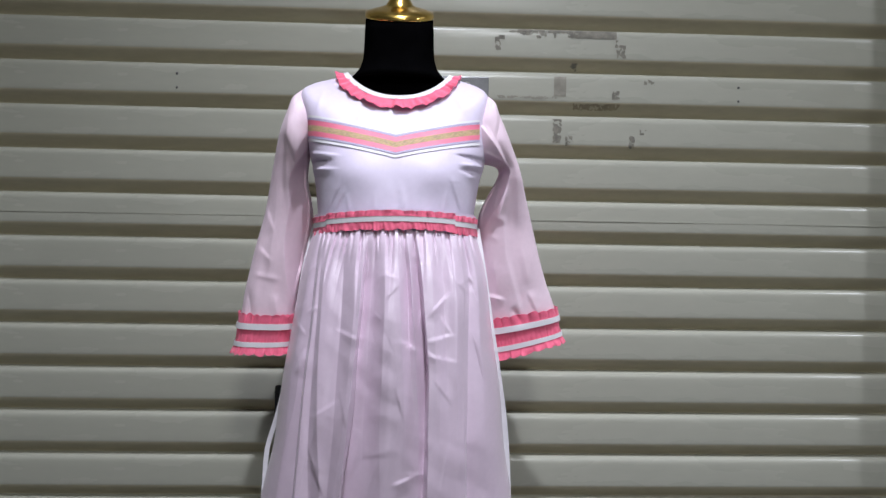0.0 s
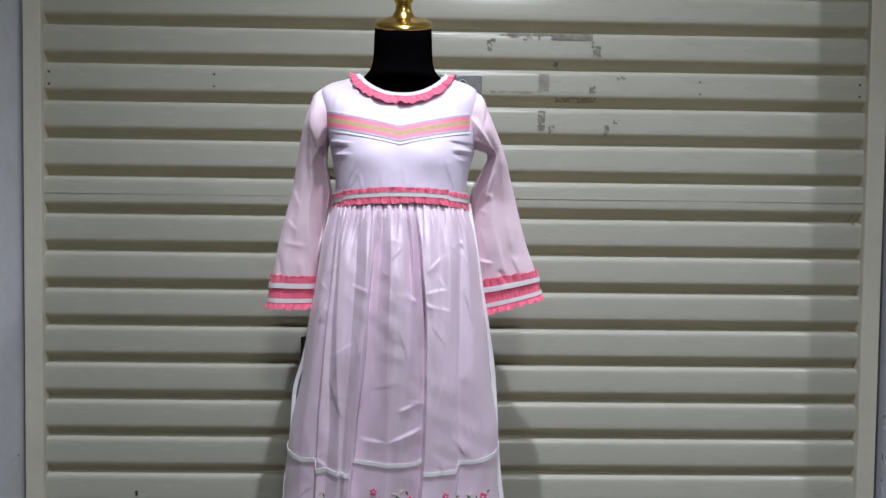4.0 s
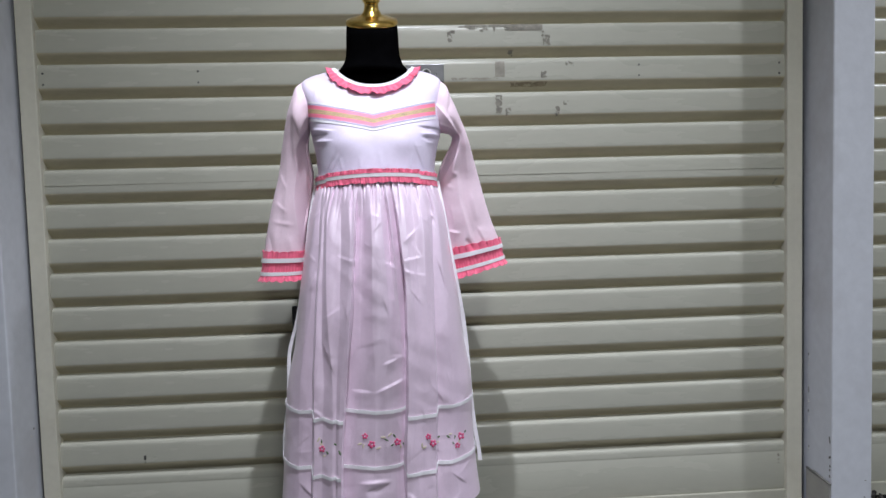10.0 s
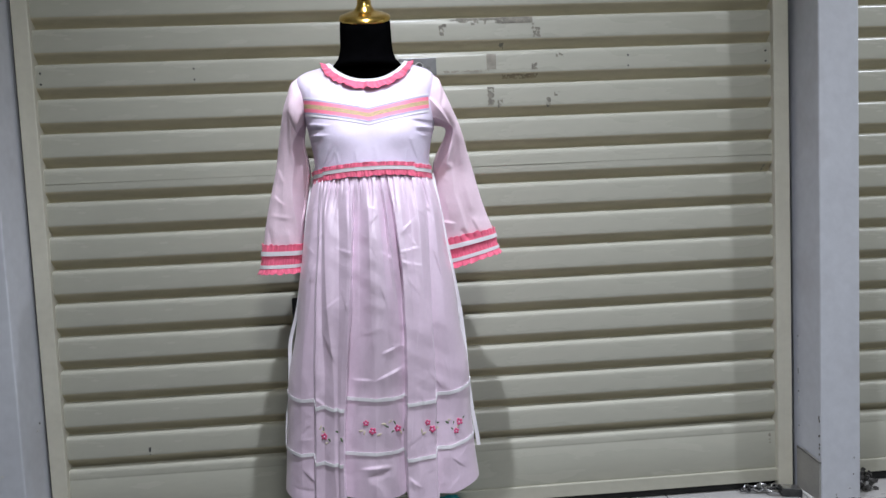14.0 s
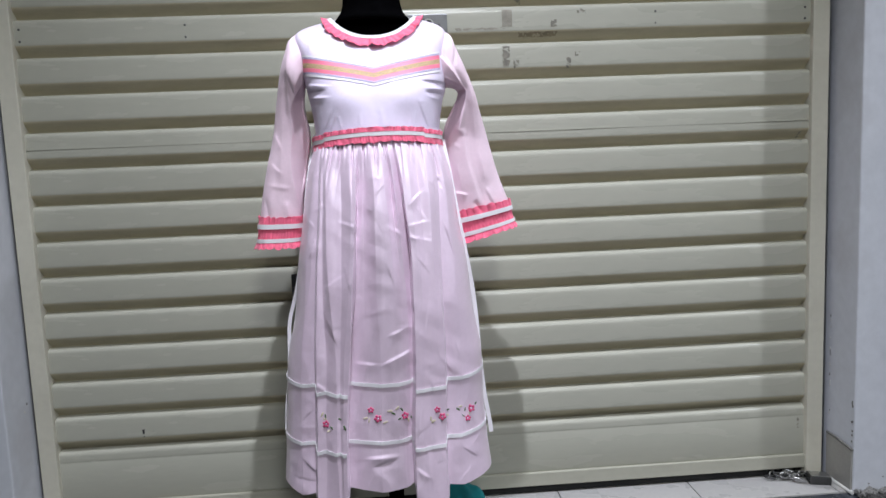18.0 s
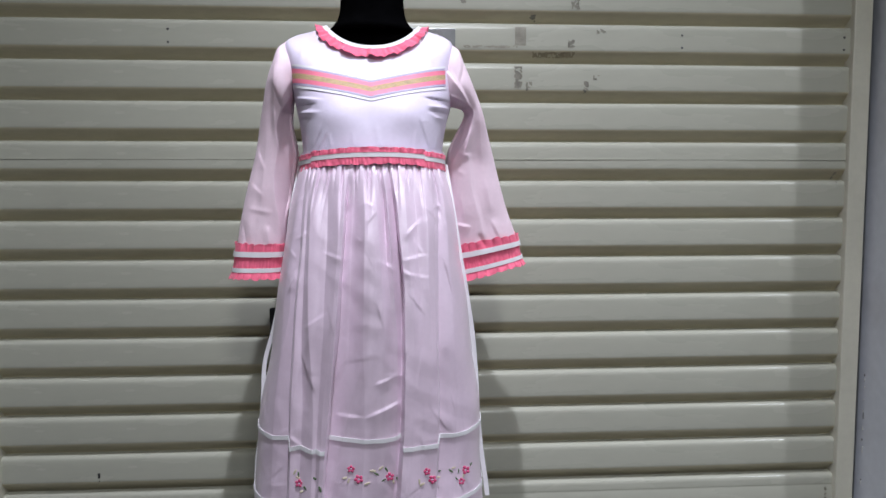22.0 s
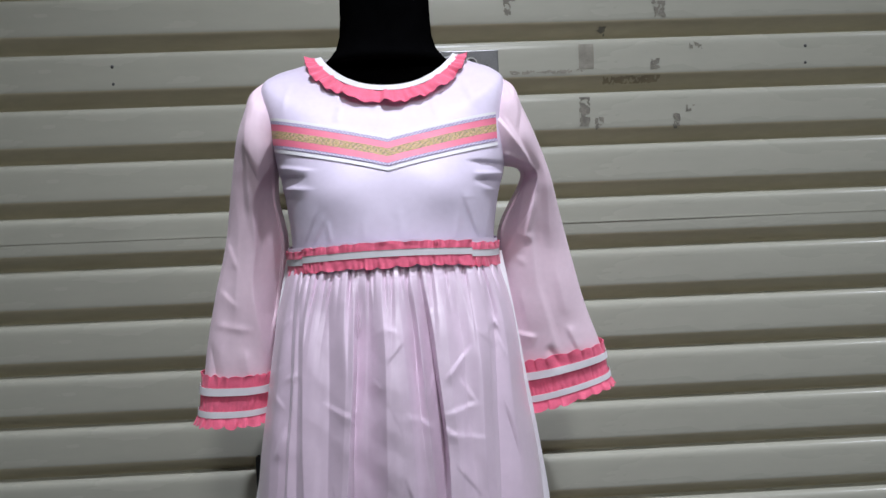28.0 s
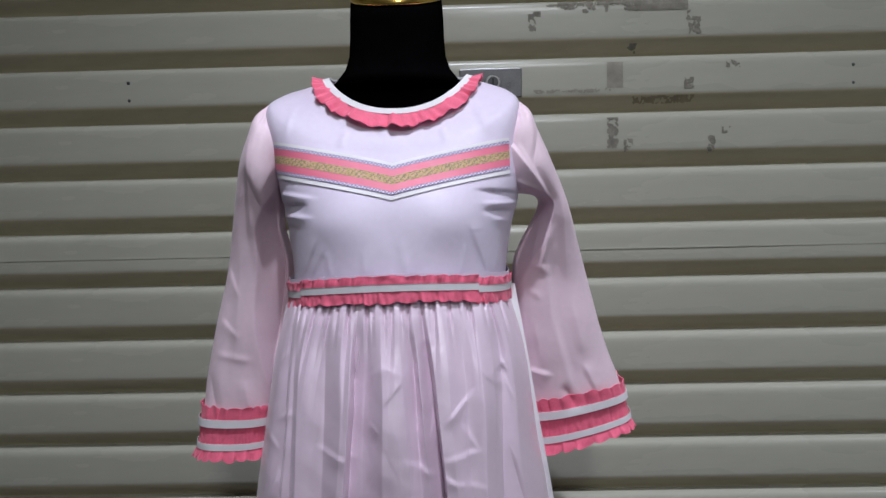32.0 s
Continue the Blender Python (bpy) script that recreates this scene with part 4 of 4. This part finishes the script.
# ---- waistband ----
def waist(u, v):
    """A band round the waist, v from 0 at z = 1.09 down to 1 at z = 1.03."""
    a = 2 * math.pi * u
    c, s = math.cos(a), math.sin(a)
    z = 1.084 - 0.043 * v + 0.010 * max(0, s) ** 2 - 0.008 + 0.002 * c
    f = abs(s) ** 0.54
    return (-0.1365 + 0.1490 * math.copysign(abs(c) ** 0.95, c), -0.30 - (0.1735 if s > 0 else -0.1) * f, z)



belt = sewn("waistband", tape(waist, 0.1, 0.80, 0.001, nv=8), BODICE, label="pink waistband under white tape and two frills", thick=0.001)
# the front piece laps over two side pieces that sit a little lower
for k, (u0, u1, drop, out) in enumerate(((0.132, 0.388, 0.0, 0.0016), (0.0, 0.138, 0.07, 0.0), (0.382, 0.52, 0.07, 0.0))):
    share = u1 - u0
    part("white_tape", tape(waist, 0.35 + drop, 0.585 + drop, 0.0032 + out, u0=u0, u1=u1, nu=120), WHITE, belt, "white tape", smooth=True, thick=0.0006)
    part("waist_ruffle", flounce(waist, 0.38 + drop, 0.15 + drop, 41, 0.0022, 0.0026 + out, -0.0010, nu=round(900 * share), nv=5, seed=5.0 + k, u0=u0, u1=u1), ROSE, belt, "rose pink waist frill", smooth=True, thick=0.001)
    part("waist_ruffle", flounce(waist, 0.56 + drop, 0.90 + drop, 41, 0.0022, 0.0022 + out, 0.0006, nu=round(900 * share), nv=5, seed=8.0 + k, u0=u0, u1=u1), ROSE, belt, "rose pink waist frill", smooth=True, thick=0.001)


# ---- sleeves: rows of outer x and z, inner x and z, half depth, middle y, from shoulder to wrist ----
LEFT_SLEEVE = [
    (-0.316, 1.306, -0.296, 1.298, 0.018, -0.312),
    (-0.331, 1.290, -0.288, 1.266, 0.036, -0.322),
    (-0.339, 1.266, -0.290, 1.236, 0.048, -0.324),
    (-0.353, 1.225, -0.302, 1.190, 0.054, -0.320),
    (-0.369, 1.155, -0.310, 1.140, 0.052, -0.300),
    (-0.384, 1.075, -0.302, 1.075, 0.054, -0.286),
    (-0.404, 1.001, -0.312, 1.000, 0.056, -0.282),
    (-0.419, 0.934, -0.325, 0.932, 0.058, -0.280),
    (-0.428, 0.882, -0.331, 0.880, 0.060, -0.278),
    (-0.438, 0.816, -0.338, 0.816, 0.062, -0.276),
]
RIGHT_SLEEVE = [
    (0.030, 1.306, 0.012, 1.298, 0.018, -0.312),
    (0.046, 1.290, 0.006, 1.262, 0.036, -0.322),
    (0.055, 1.266, 0.006, 1.224, 0.048, -0.324),
    (0.073, 1.225, 0.016, 1.182, 0.054, -0.318),
    (0.098, 1.165, 0.062, 1.164, 0.050, -0.292),
    (0.121, 1.085, 0.026, 1.078, 0.052, -0.270),
    (0.146, 0.990, 0.027, 0.985, 0.056, -0.262),
    (0.161, 0.943, 0.033, 0.926, 0.058, -0.256),
    (0.178, 0.897, 0.043, 0.872, 0.060, -0.252),
    (0.191, 0.838, 0.056, 0.802, 0.062, -0.248),
]
# creases on the sleeves' fronts, as on the bodice
LEFT_CREASES = [(-0.312, 1.304, -0.322, 1.276, -0.0050, 0.007, 0.007), (-0.304, 1.300, -0.306, 1.270, -0.0030, 0.005, 0.006), (-0.331, 1.270, -0.340, 1.110, 0.0080, 0.040, 0.012), (-0.300, 1.222, -0.322, 1.176, 0.0070, 0.010, 0.014),
                (-0.338, 1.215, -0.318, 1.150, -0.0060, 0.010, 0.014), (-0.322, 1.180, -0.334, 1.080, 0.0050, 0.010, 0.018), (-0.356, 1.110, -0.372, 0.960, 0.0040, 0.030, 0.020), (-0.392, 1.010, -0.366, 0.985, 0.0026, 0.010, 0.008),
                (-0.400, 0.960, -0.350, 0.950, 0.0022, 0.010, 0.010), (-0.360, 0.920, -0.356, 0.880, 0.0035, 0.014, 0.014), (-0.410, 0.930, -0.402, 0.875, -0.0035, 0.012, 0.012), (-0.378, 1.080, -0.362, 1.040, 0.0024, 0.008, 0.010)]
RIGHT_CREASES = [(0.000, 1.262, 0.068, 1.170, 0.0100, 0.007, 0.034), (0.026, 1.240, 0.068, 1.170, 0.0060, 0.006, 0.012), (0.034, 1.302, 0.040, 1.276, -0.0045, 0.006, 0.006), (0.058, 1.282, 0.046, 1.218, -0.0060, 0.012, 0.010),
                 (0.020, 1.194, 0.066, 1.174, 0.0060, 0.010, 0.008), (0.069, 1.176, 0.044, 1.074, 0.0130, 0.045, 0.012), (0.072, 1.128, 0.056, 1.066, 0.0055, 0.010, 0.010), (0.088, 1.170, 0.096, 1.060, 0.0040, 0.020, 0.016),
                 (0.066, 1.090, 0.074, 0.990, 0.0060, 0.012, 0.026), (0.074, 1.000, 0.104, 0.890, 0.0060, 0.014, 0.026), (0.044, 1.078, 0.070, 1.066, 0.0040, 0.008, 0.008), (0.034, 0.924, 0.072, 0.916, 0.0050, 0.010, 0.012),
                 (0.050, 0.990, 0.060, 0.930, 0.0030, 0.014, 0.010), (0.104, 1.020, 0.118, 0.950, 0.0030, 0.012, 0.012), (0.120, 0.930, 0.140, 0.890, 0.0040, 0.012, 0.010), (0.090, 0.900, 0.110, 0.870, -0.0060, 0.012, 0.012),
                 (0.040, 1.040, 0.060, 1.030, 0.0020, 0.008, 0.008)]


def sleeve(rows, side):
    def at(u, v):
        xo, zo, xi, zi, deep, cy = spline(rows, v)
        a = 2 * math.pi * u
        c, s = math.cos(a), math.sin(a)
        c = math.copysign(abs(c) ** 0.85, c)
        k = 0.5 + 0.5 * c
        x, z = xi + (xo - xi) * k, zi + (zo - zi) * k
        y = cy - deep * math.copysign(abs(s) ** (0.7 - 0.28 * smooth(0.25, 0.6, v)), s)
        if s > 0:
            # the inner side folds under along one long curve
            if side < 0:
                crease = 0.42 * smooth(0.30, 0.50, v) * smooth(0.88, 0.58, v)
                under = 0.032
            else:
                crease = 0.36 * smooth(0.38, 0.46, v) * smooth(0.62, 0.50, v)
                under = 0.028
            if crease > 0.02 and k < crease:
                y += under * min(1.0, crease / 0.25) * (1 - k / crease) ** 0.8 * min(1.0, s * 2)
            y -= 0.7 * tents(x, z, LEFT_CREASES if side < 0 else RIGHT_CREASES) * min(1.0, 1.6 * s)
            y += 0.0012 * wob(k * 5 + v * 3, v * 9, side * 3)
            y -= 0.035 * crumple(x, z, 20 + side * 5, 0.9) * smooth(0.0, 0.12, v) * (1 - 0.6 * smooth(0.8, 0.9, v))
            # gathers at the head of the sleeve
            y += 0.0022 * math.exp(-(v / 0.09) ** 2) * math.sin(k * 34 + side)
        return (x, y, z)
    return at


def cuff_out(fn, u, v, rows):
    p = Vector(fn(u, v))
    xo, zo, xi, zi, deep, cy = spline(rows, v)
    mid = Vector(((xo + xi) / 2, cy, (zo + zi) / 2))
    d = (p - mid).normalized()
    return p, d


for rows, side in ((LEFT_SLEEVE, -1), (RIGHT_SLEEVE, 1)):
    fn = sleeve(rows, side)
    arm = sewn("sleeve", sheet(fn, 190, 220, closed=True), PINK, label="long flared pale pink sleeve", thick=0.0012)

    def ring(v0, v1, lift, amp=0.0, folds=0, seed=0.0, nv=4, fan=0.0, fn=fn, rows=rows):
        def at(u, t):
            ph = folds * u + 0.8 * wob(u * folds * 0.4, seed + 3)
            k = ph % 1.0
            size = 0.5 + 1.0 * abs(wob(math.floor(ph) * 3.7, seed + 1.7))
            edge = 0.84 + 0.28 * size * math.sin(math.pi * k) ** 0.7 + 0.12 * wob(u * folds * 0.3, seed) if folds else 1
            v = v0 + (v1 - v0) * t * edge
            base = min(v, 1.0)
            p, d = cuff_out(fn, u, base, rows)
            if v > 1:
                q, _ = cuff_out(fn, u, 0.96, rows)
                p = p + (p - q) * (v - 1) / 0.04
            if not folds:
                return p + d * lift
            lap = k / 0.84 if k < 0.84 else (1 - k) / 0.16
            return p + d * (lift + fan * t + amp * (0.12 + 0.88 * t) * (size * (1.7 * lap - 0.5) + 0.8 * wob(u * folds * 2.0, t * 2, seed)))
        return sheet(at, 420 if folds else 120, nv, closed=True)

    def crinkled(v0, v1, lift, seed, fn=fn, rows=rows):
        def at(u, t):
            p, d = cuff_out(fn, u, v0 + (v1 - v0) * t, rows)
            return p + d * (lift + 0.0016 * wob(u * 60, t * 2.5, seed) + 0.0012 * wob(u * 110, t * 4, seed + 2))
        return sheet(at, 360, 10, closed=True)

    part("cuff_band", crinkled(0.900, 0.985, 0.0030, 3.0 + side), ROSE, arm, "rose pink crinkled cuff band", smooth=True, thick=0.001)
    part("cuff_ruffle", ring(0.914, 0.880, 0.0046, 0.0026, 21, 1.0 + side), ROSE, arm, "rose pink frill", smooth=True, thick=0.001)
    part("cuff_tape", ring(0.911, 0.928, 0.0070, nv=2), WHITE, arm, "white tape", smooth=True, thick=0.0006)
    part("cuff_tape", ring(0.963, 0.980, 0.0062, nv=2), WHITE, arm, "white tape", smooth=True, thick=0.0006)
    part("cuff_ruffle", ring(0.979, 1.014, 0.0040, 0.0034, 21, 4.0 + side, fan=0.004), ROSE, arm, "rose pink frill", smooth=True, thick=0.001)


# ---- white ties that hang down both sides ----
def ribbon(points, width, name, label):
    """A narrow cotton tie along points, slightly twisted."""
    def at(u, t):
        x, y, z = spline(points, u)
        tw = 0.5 * wob(u * 5, width * 99)
        return (x + width * (t - 0.5) * math.cos(tw), y + width * (t - 0.5) * math.sin(tw), z)
    sewn(name, sheet(at, 90, 2), WHITE, None, label, thick=0.0025)


ribbon([(0.016, -0.335, 1.052), (0.030, -0.345, 0.97), (0.045, -0.350, 0.87), (0.060, -0.350, 0.78), (0.074, -0.345, 0.69), (0.082, -0.340, 0.60), (0.086, -0.340, 0.52), (0.094, -0.340, 0.43),
        (0.104, -0.340, 0.36), (0.108, -0.340, 0.325)], 0.010, "waist_tie", "white cotton tie hanging down the side")
ribbon([(-0.288, -0.335, 1.052), (-0.305, -0.345, 0.97), (-0.318, -0.350, 0.88), (-0.334, -0.345, 0.78), (-0.352, -0.335, 0.70), (-0.372, -0.330, 0.63), (-0.377, -0.330, 0.56), (-0.382, -0.330, 0.49),
        (-0.392, -0.330, 0.42), (-0.396, -0.330, 0.36)], 0.009, "waist_tie", "white cotton tie hanging down the side")

# a black label flap behind the hip, and a teal cloth on the threshold
tagged(part("cloth_flap", boxed(-0.372, -0.335, -0.262, -0.25, 0.665, 0.735, 0.003), BLACKCLOTH), "small black cloth flap hanging behind the dress's hip", "cloth")
bm = bmesh.new()
bmesh.ops.create_icosphere(bm, subdivisions=4, radius=0.5, matrix=Matrix.Translation((0.03, -0.085, 0.03)) @ Matrix.Diagonal((0.17, 0.11, 0.10, 1)))
for v in bm.verts:
    v.co += 0.012 * Vector((wob(v.co.x * 30, v.co.z * 30), wob(v.co.y * 30, v.co.x * 25), wob(v.co.x * 35, v.co.y * 30, 5)))
    v.co.z = max(v.co.z, 0.001)
tagged(part("cloth", bm, TEAL, smooth=True), "crumpled teal cloth on the threshold behind the dress", "cloth")

# ---- padlock on the threshold ----
padlock = empty("padlock", (1.06, -0.06, 0.0), "steel padlock with a black body lying at the shutter's foot", "padlock")


def lockpart(name, bm, mat, label=""):
    ob = part(name, bm, mat, padlock, label)
    ob.matrix_basis = pose(0.03, -0.008, 0.014, 0, 4, -12)
    return ob


lockpart("body", boxed(0.0, 0.062, -0.022, 0.022, -0.013, 0.013, 0.004), DARKSTEEL, "black padlock body")
lockpart("body_plate", boxed(0.004, 0.058, -0.018, 0.018, 0.0125, 0.0145, 0.001), STEEL)
lockpart("shackle", tube(bmesh.new(), [(0.0, -0.014, 0), (-0.03, -0.014, 0)] + [(-0.03 - 0.014 * math.sin(math.pi * k / 8), -0.014 * math.cos(math.pi * k / 8), 0) for k in range(1, 8)] + [(-0.03, 0.014, 0), (0.0, 0.014, 0)], 0.0045), STEEL, "chromed shackle")
hasp = empty("chain", (1.0, -0.04, 0.0), "short steel chain and hasp at the foot of the shutter", "chain")
for k in range(9):
    bm = tube(bmesh.new(), [(0.016 * math.cos(a), 0.008 * math.sin(a), 0) for a in (2 * math.pi * i / 14 for i in range(14))], 0.003, closed=True)
    ob = part("link", bm, STEEL if k % 2 else DARKSTEEL, hasp)
    ob.matrix_basis = pose(-0.01 + 0.013 * k, 0.014 * math.sin(k * 1.7), 0.010 + 0.003 * (k % 4), 70 * (k % 2) + 10, 8, 40 * math.sin(k * 2.1))
part("hasp", boxed(0.03, 0.065, 0.006, 0.012, 0.0, 0.022, 0.002), STEEL, hasp)

# ---- foot of the east pillar: skirting tile, fillet, broken cement ----
bm = bmesh.new()
quad = [(FRONT + 0.004, 0.002), (-0.036, 0.002), (-0.036, 0.138), (FRONT + 0.004, 0.130)]
a = [bm.verts.new((1.166, y, z)) for y, z in quad]
b = [bm.verts.new((1.1735, y, z)) for y, z in quad]
bm.faces.new(a)
bm.faces.new(b[::-1])
for i in range(4):
    bm.faces.new((a[i], b[i], b[(i + 1) % 4], a[(i + 1) % 4]))
bmesh.ops.recalc_face_normals(bm, faces=bm.faces)
tagged(part("skirting_tile", bm, SKIRTING, right_pillar), "taupe skirting tile with a slanting upper edge")
part("mortar_line", tube(bmesh.new(), [(1.168, -0.036, 0.140), (1.167, -0.08, 0.141), (1.168, FRONT, 0.131)], 0.0035, 6), CEMENT, right_pillar)
part("fillet", tube(bmesh.new(), [(1.164, -0.034, 0.003), (1.165, -0.08, 0.003), (1.168, FRONT - 0.004, 0.004)], 0.006, 8), PLASTER, right_pillar)


def rubble(name, x0, x1, y0, y1, high, count, seed, mat):
    rnd = random.Random(seed)
    bm = bmesh.new()
    for _ in range(count):
        r = rnd.uniform(0.003, 0.011)
        m = Matrix.Translation((rnd.uniform(x0, x1), rnd.uniform(y0, y1), rnd.uniform(0, high))) @ Euler((rnd.random() * 3, rnd.random() * 3, rnd.random() * 3)).to_matrix().to_4x4() @ Matrix.Diagonal((1, rnd.uniform(0.5, 1), rnd.uniform(0.4, 0.8), 1))
        bmesh.ops.create_icosphere(bm, subdivisions=1, radius=r, matrix=m)
    for v in bm.verts:
        v.co += 0.006 * Vector((wob(v.co.x * 190, v.co.z * 170, seed), wob(v.co.y * 180, v.co.x * 190), wob(v.co.x * 170, v.co.y * 200, 5)))
        v.co.z = max(v.co.z, 0.0005)
    ob = part(name, bm, mat)
    return tagged(ob, "crumbled cement and dirt at the pillar's foot", "rubble", "", "stuff")


rubble("rubble", 1.175, 1.30, -0.185, -0.158, 0.010, 200, 5, CEMENT)
rubble("rubble", 1.175, 1.33, -0.215, -0.182, 0.006, 160, 21, DIRT)
rubble("rubble", 1.31, 1.40, -0.10, -0.02, 0.05, 120, 9, DIRT)
rubble("rubble", -1.17, -1.11, -0.09, -0.03, 0.012, 30, 12, CEMENT)


def chip(x, y, z, w, h, facing, parent, mat=PLASTER):
    """A flake where paint has come off."""
    bm = bmesh.new()
    n = 9
    ring = [(0.5 * w * (0.7 + 0.5 * abs(wob(i * 2.7, z * 31))) * math.cos(2 * math.pi * i / n), 0.5 * h * (0.7 + 0.5 * abs(wob(i * 1.9, z * 17))) * math.sin(2 * math.pi * i / n)) for i in range(n)]
    front = [bm.verts.new((x + a, y - 0.0015, z + b) if facing == "y" else (x + facing * 0.0015, y + a, z + b)) for a, b in ring]
    back = [bm.verts.new((x + a, y + 0.002, z + b) if facing == "y" else (x - facing * 0.002, y + a, z + b)) for a, b in ring]
    bm.faces.new(front)
    for i in range(n):
        bm.faces.new((front[i], back[i], back[(i + 1) % n], front[(i + 1) % n]))
    bmesh.ops.recalc_face_normals(bm, faces=bm.faces)
    part("paint_chip", bm, mat, parent)


rnd = random.Random(3)
for k in range(14):
    chip(1.172, -0.037 - rnd.random() * 0.004, 0.2 + 0.30 * rnd.random() ** 1.5, 0.004, 0.004 + 0.012 * rnd.random(), -1, right_pillar, PLASTER if k % 3 else CEMENT)
for k in range(9):
    chip(1.172, FRONT + 0.004 + rnd.random() * 0.008, 0.13 + 0.14 * rnd.random(), 0.006, 0.01, -1, right_pillar, CEMENT)
for k in range(4):
    chip(1.19 + 0.1 * rnd.random(), FRONT, 0.02 + 0.12 * rnd.random(), 0.006, 0.004, "y", right_pillar, CEMENT)
for k in range(4):
    chip(-1.152, -0.04 - 0.08 * rnd.random(), 0.05 + 0.45 * rnd.random() ** 1.4, 0.008, 0.008, 1, left_pillar, PLASTER if k % 3 else CEMENT)
for k in range(3):
    chip(-1.16 - 0.08 * rnd.random(), FRONT, 0.25 + 0.35 * rnd.random(), 0.012, 0.006, "y", left_pillar)

# ---- floor tiles, last: a pale threshold row and the dark passage ----
def tiles(name, x0, x1, y0, y1, w, d, mat, top, shift):
    me = bpy.data.meshes.new(name)
    boxbm = boxed(0.0015, w - 0.0015, 0.0015, d - 0.0015, -0.014, 0, 0.0012)
    boxbm.to_mesh(me)
    boxbm.free()
    me.materials.append(mat)
    ny, nx = round((y1 - y0) / d), int((x1 - x0) / w)
    for j in range(ny):
        for i in range(nx):
            ob = part("tile", me, None, floor)
            ob.location = (x0 + shift + i * w, y0 + j * d, top)


tiles("threshold_tile", -3.9, 3.9, -0.146, 0.08, 0.40, 0.226, THRESH, 0.0, 0.242)
tiles("passage_tile", -3.95, 3.95, -4.60, -0.148, 0.60, 0.5565, DARKTILE, -0.002, 0.0)
for x, y, _ in (MAIN, SIDE):
    trim = part("ceiling_light", lathe(bmesh.new(), [(0.10, 3.588), (0.105, 3.60), (0.075, 3.602), (0.07, 3.592)], x, y, 32), STEEL, None)
    tagged(trim, "round steel trim of a ceiling downlight", "ceiling light", "downlights in the ceiling")
# unseen housing, made up to go with the fill lamp
panel = part("ceiling_light", boxed(-0.55, 1.35, -3.62, -2.98, 3.565, 3.6, 0.004), CEIL, None)
tagged(panel, "flat white housing over the added, unseen fill lamp", "ceiling light", "panels in the ceiling")
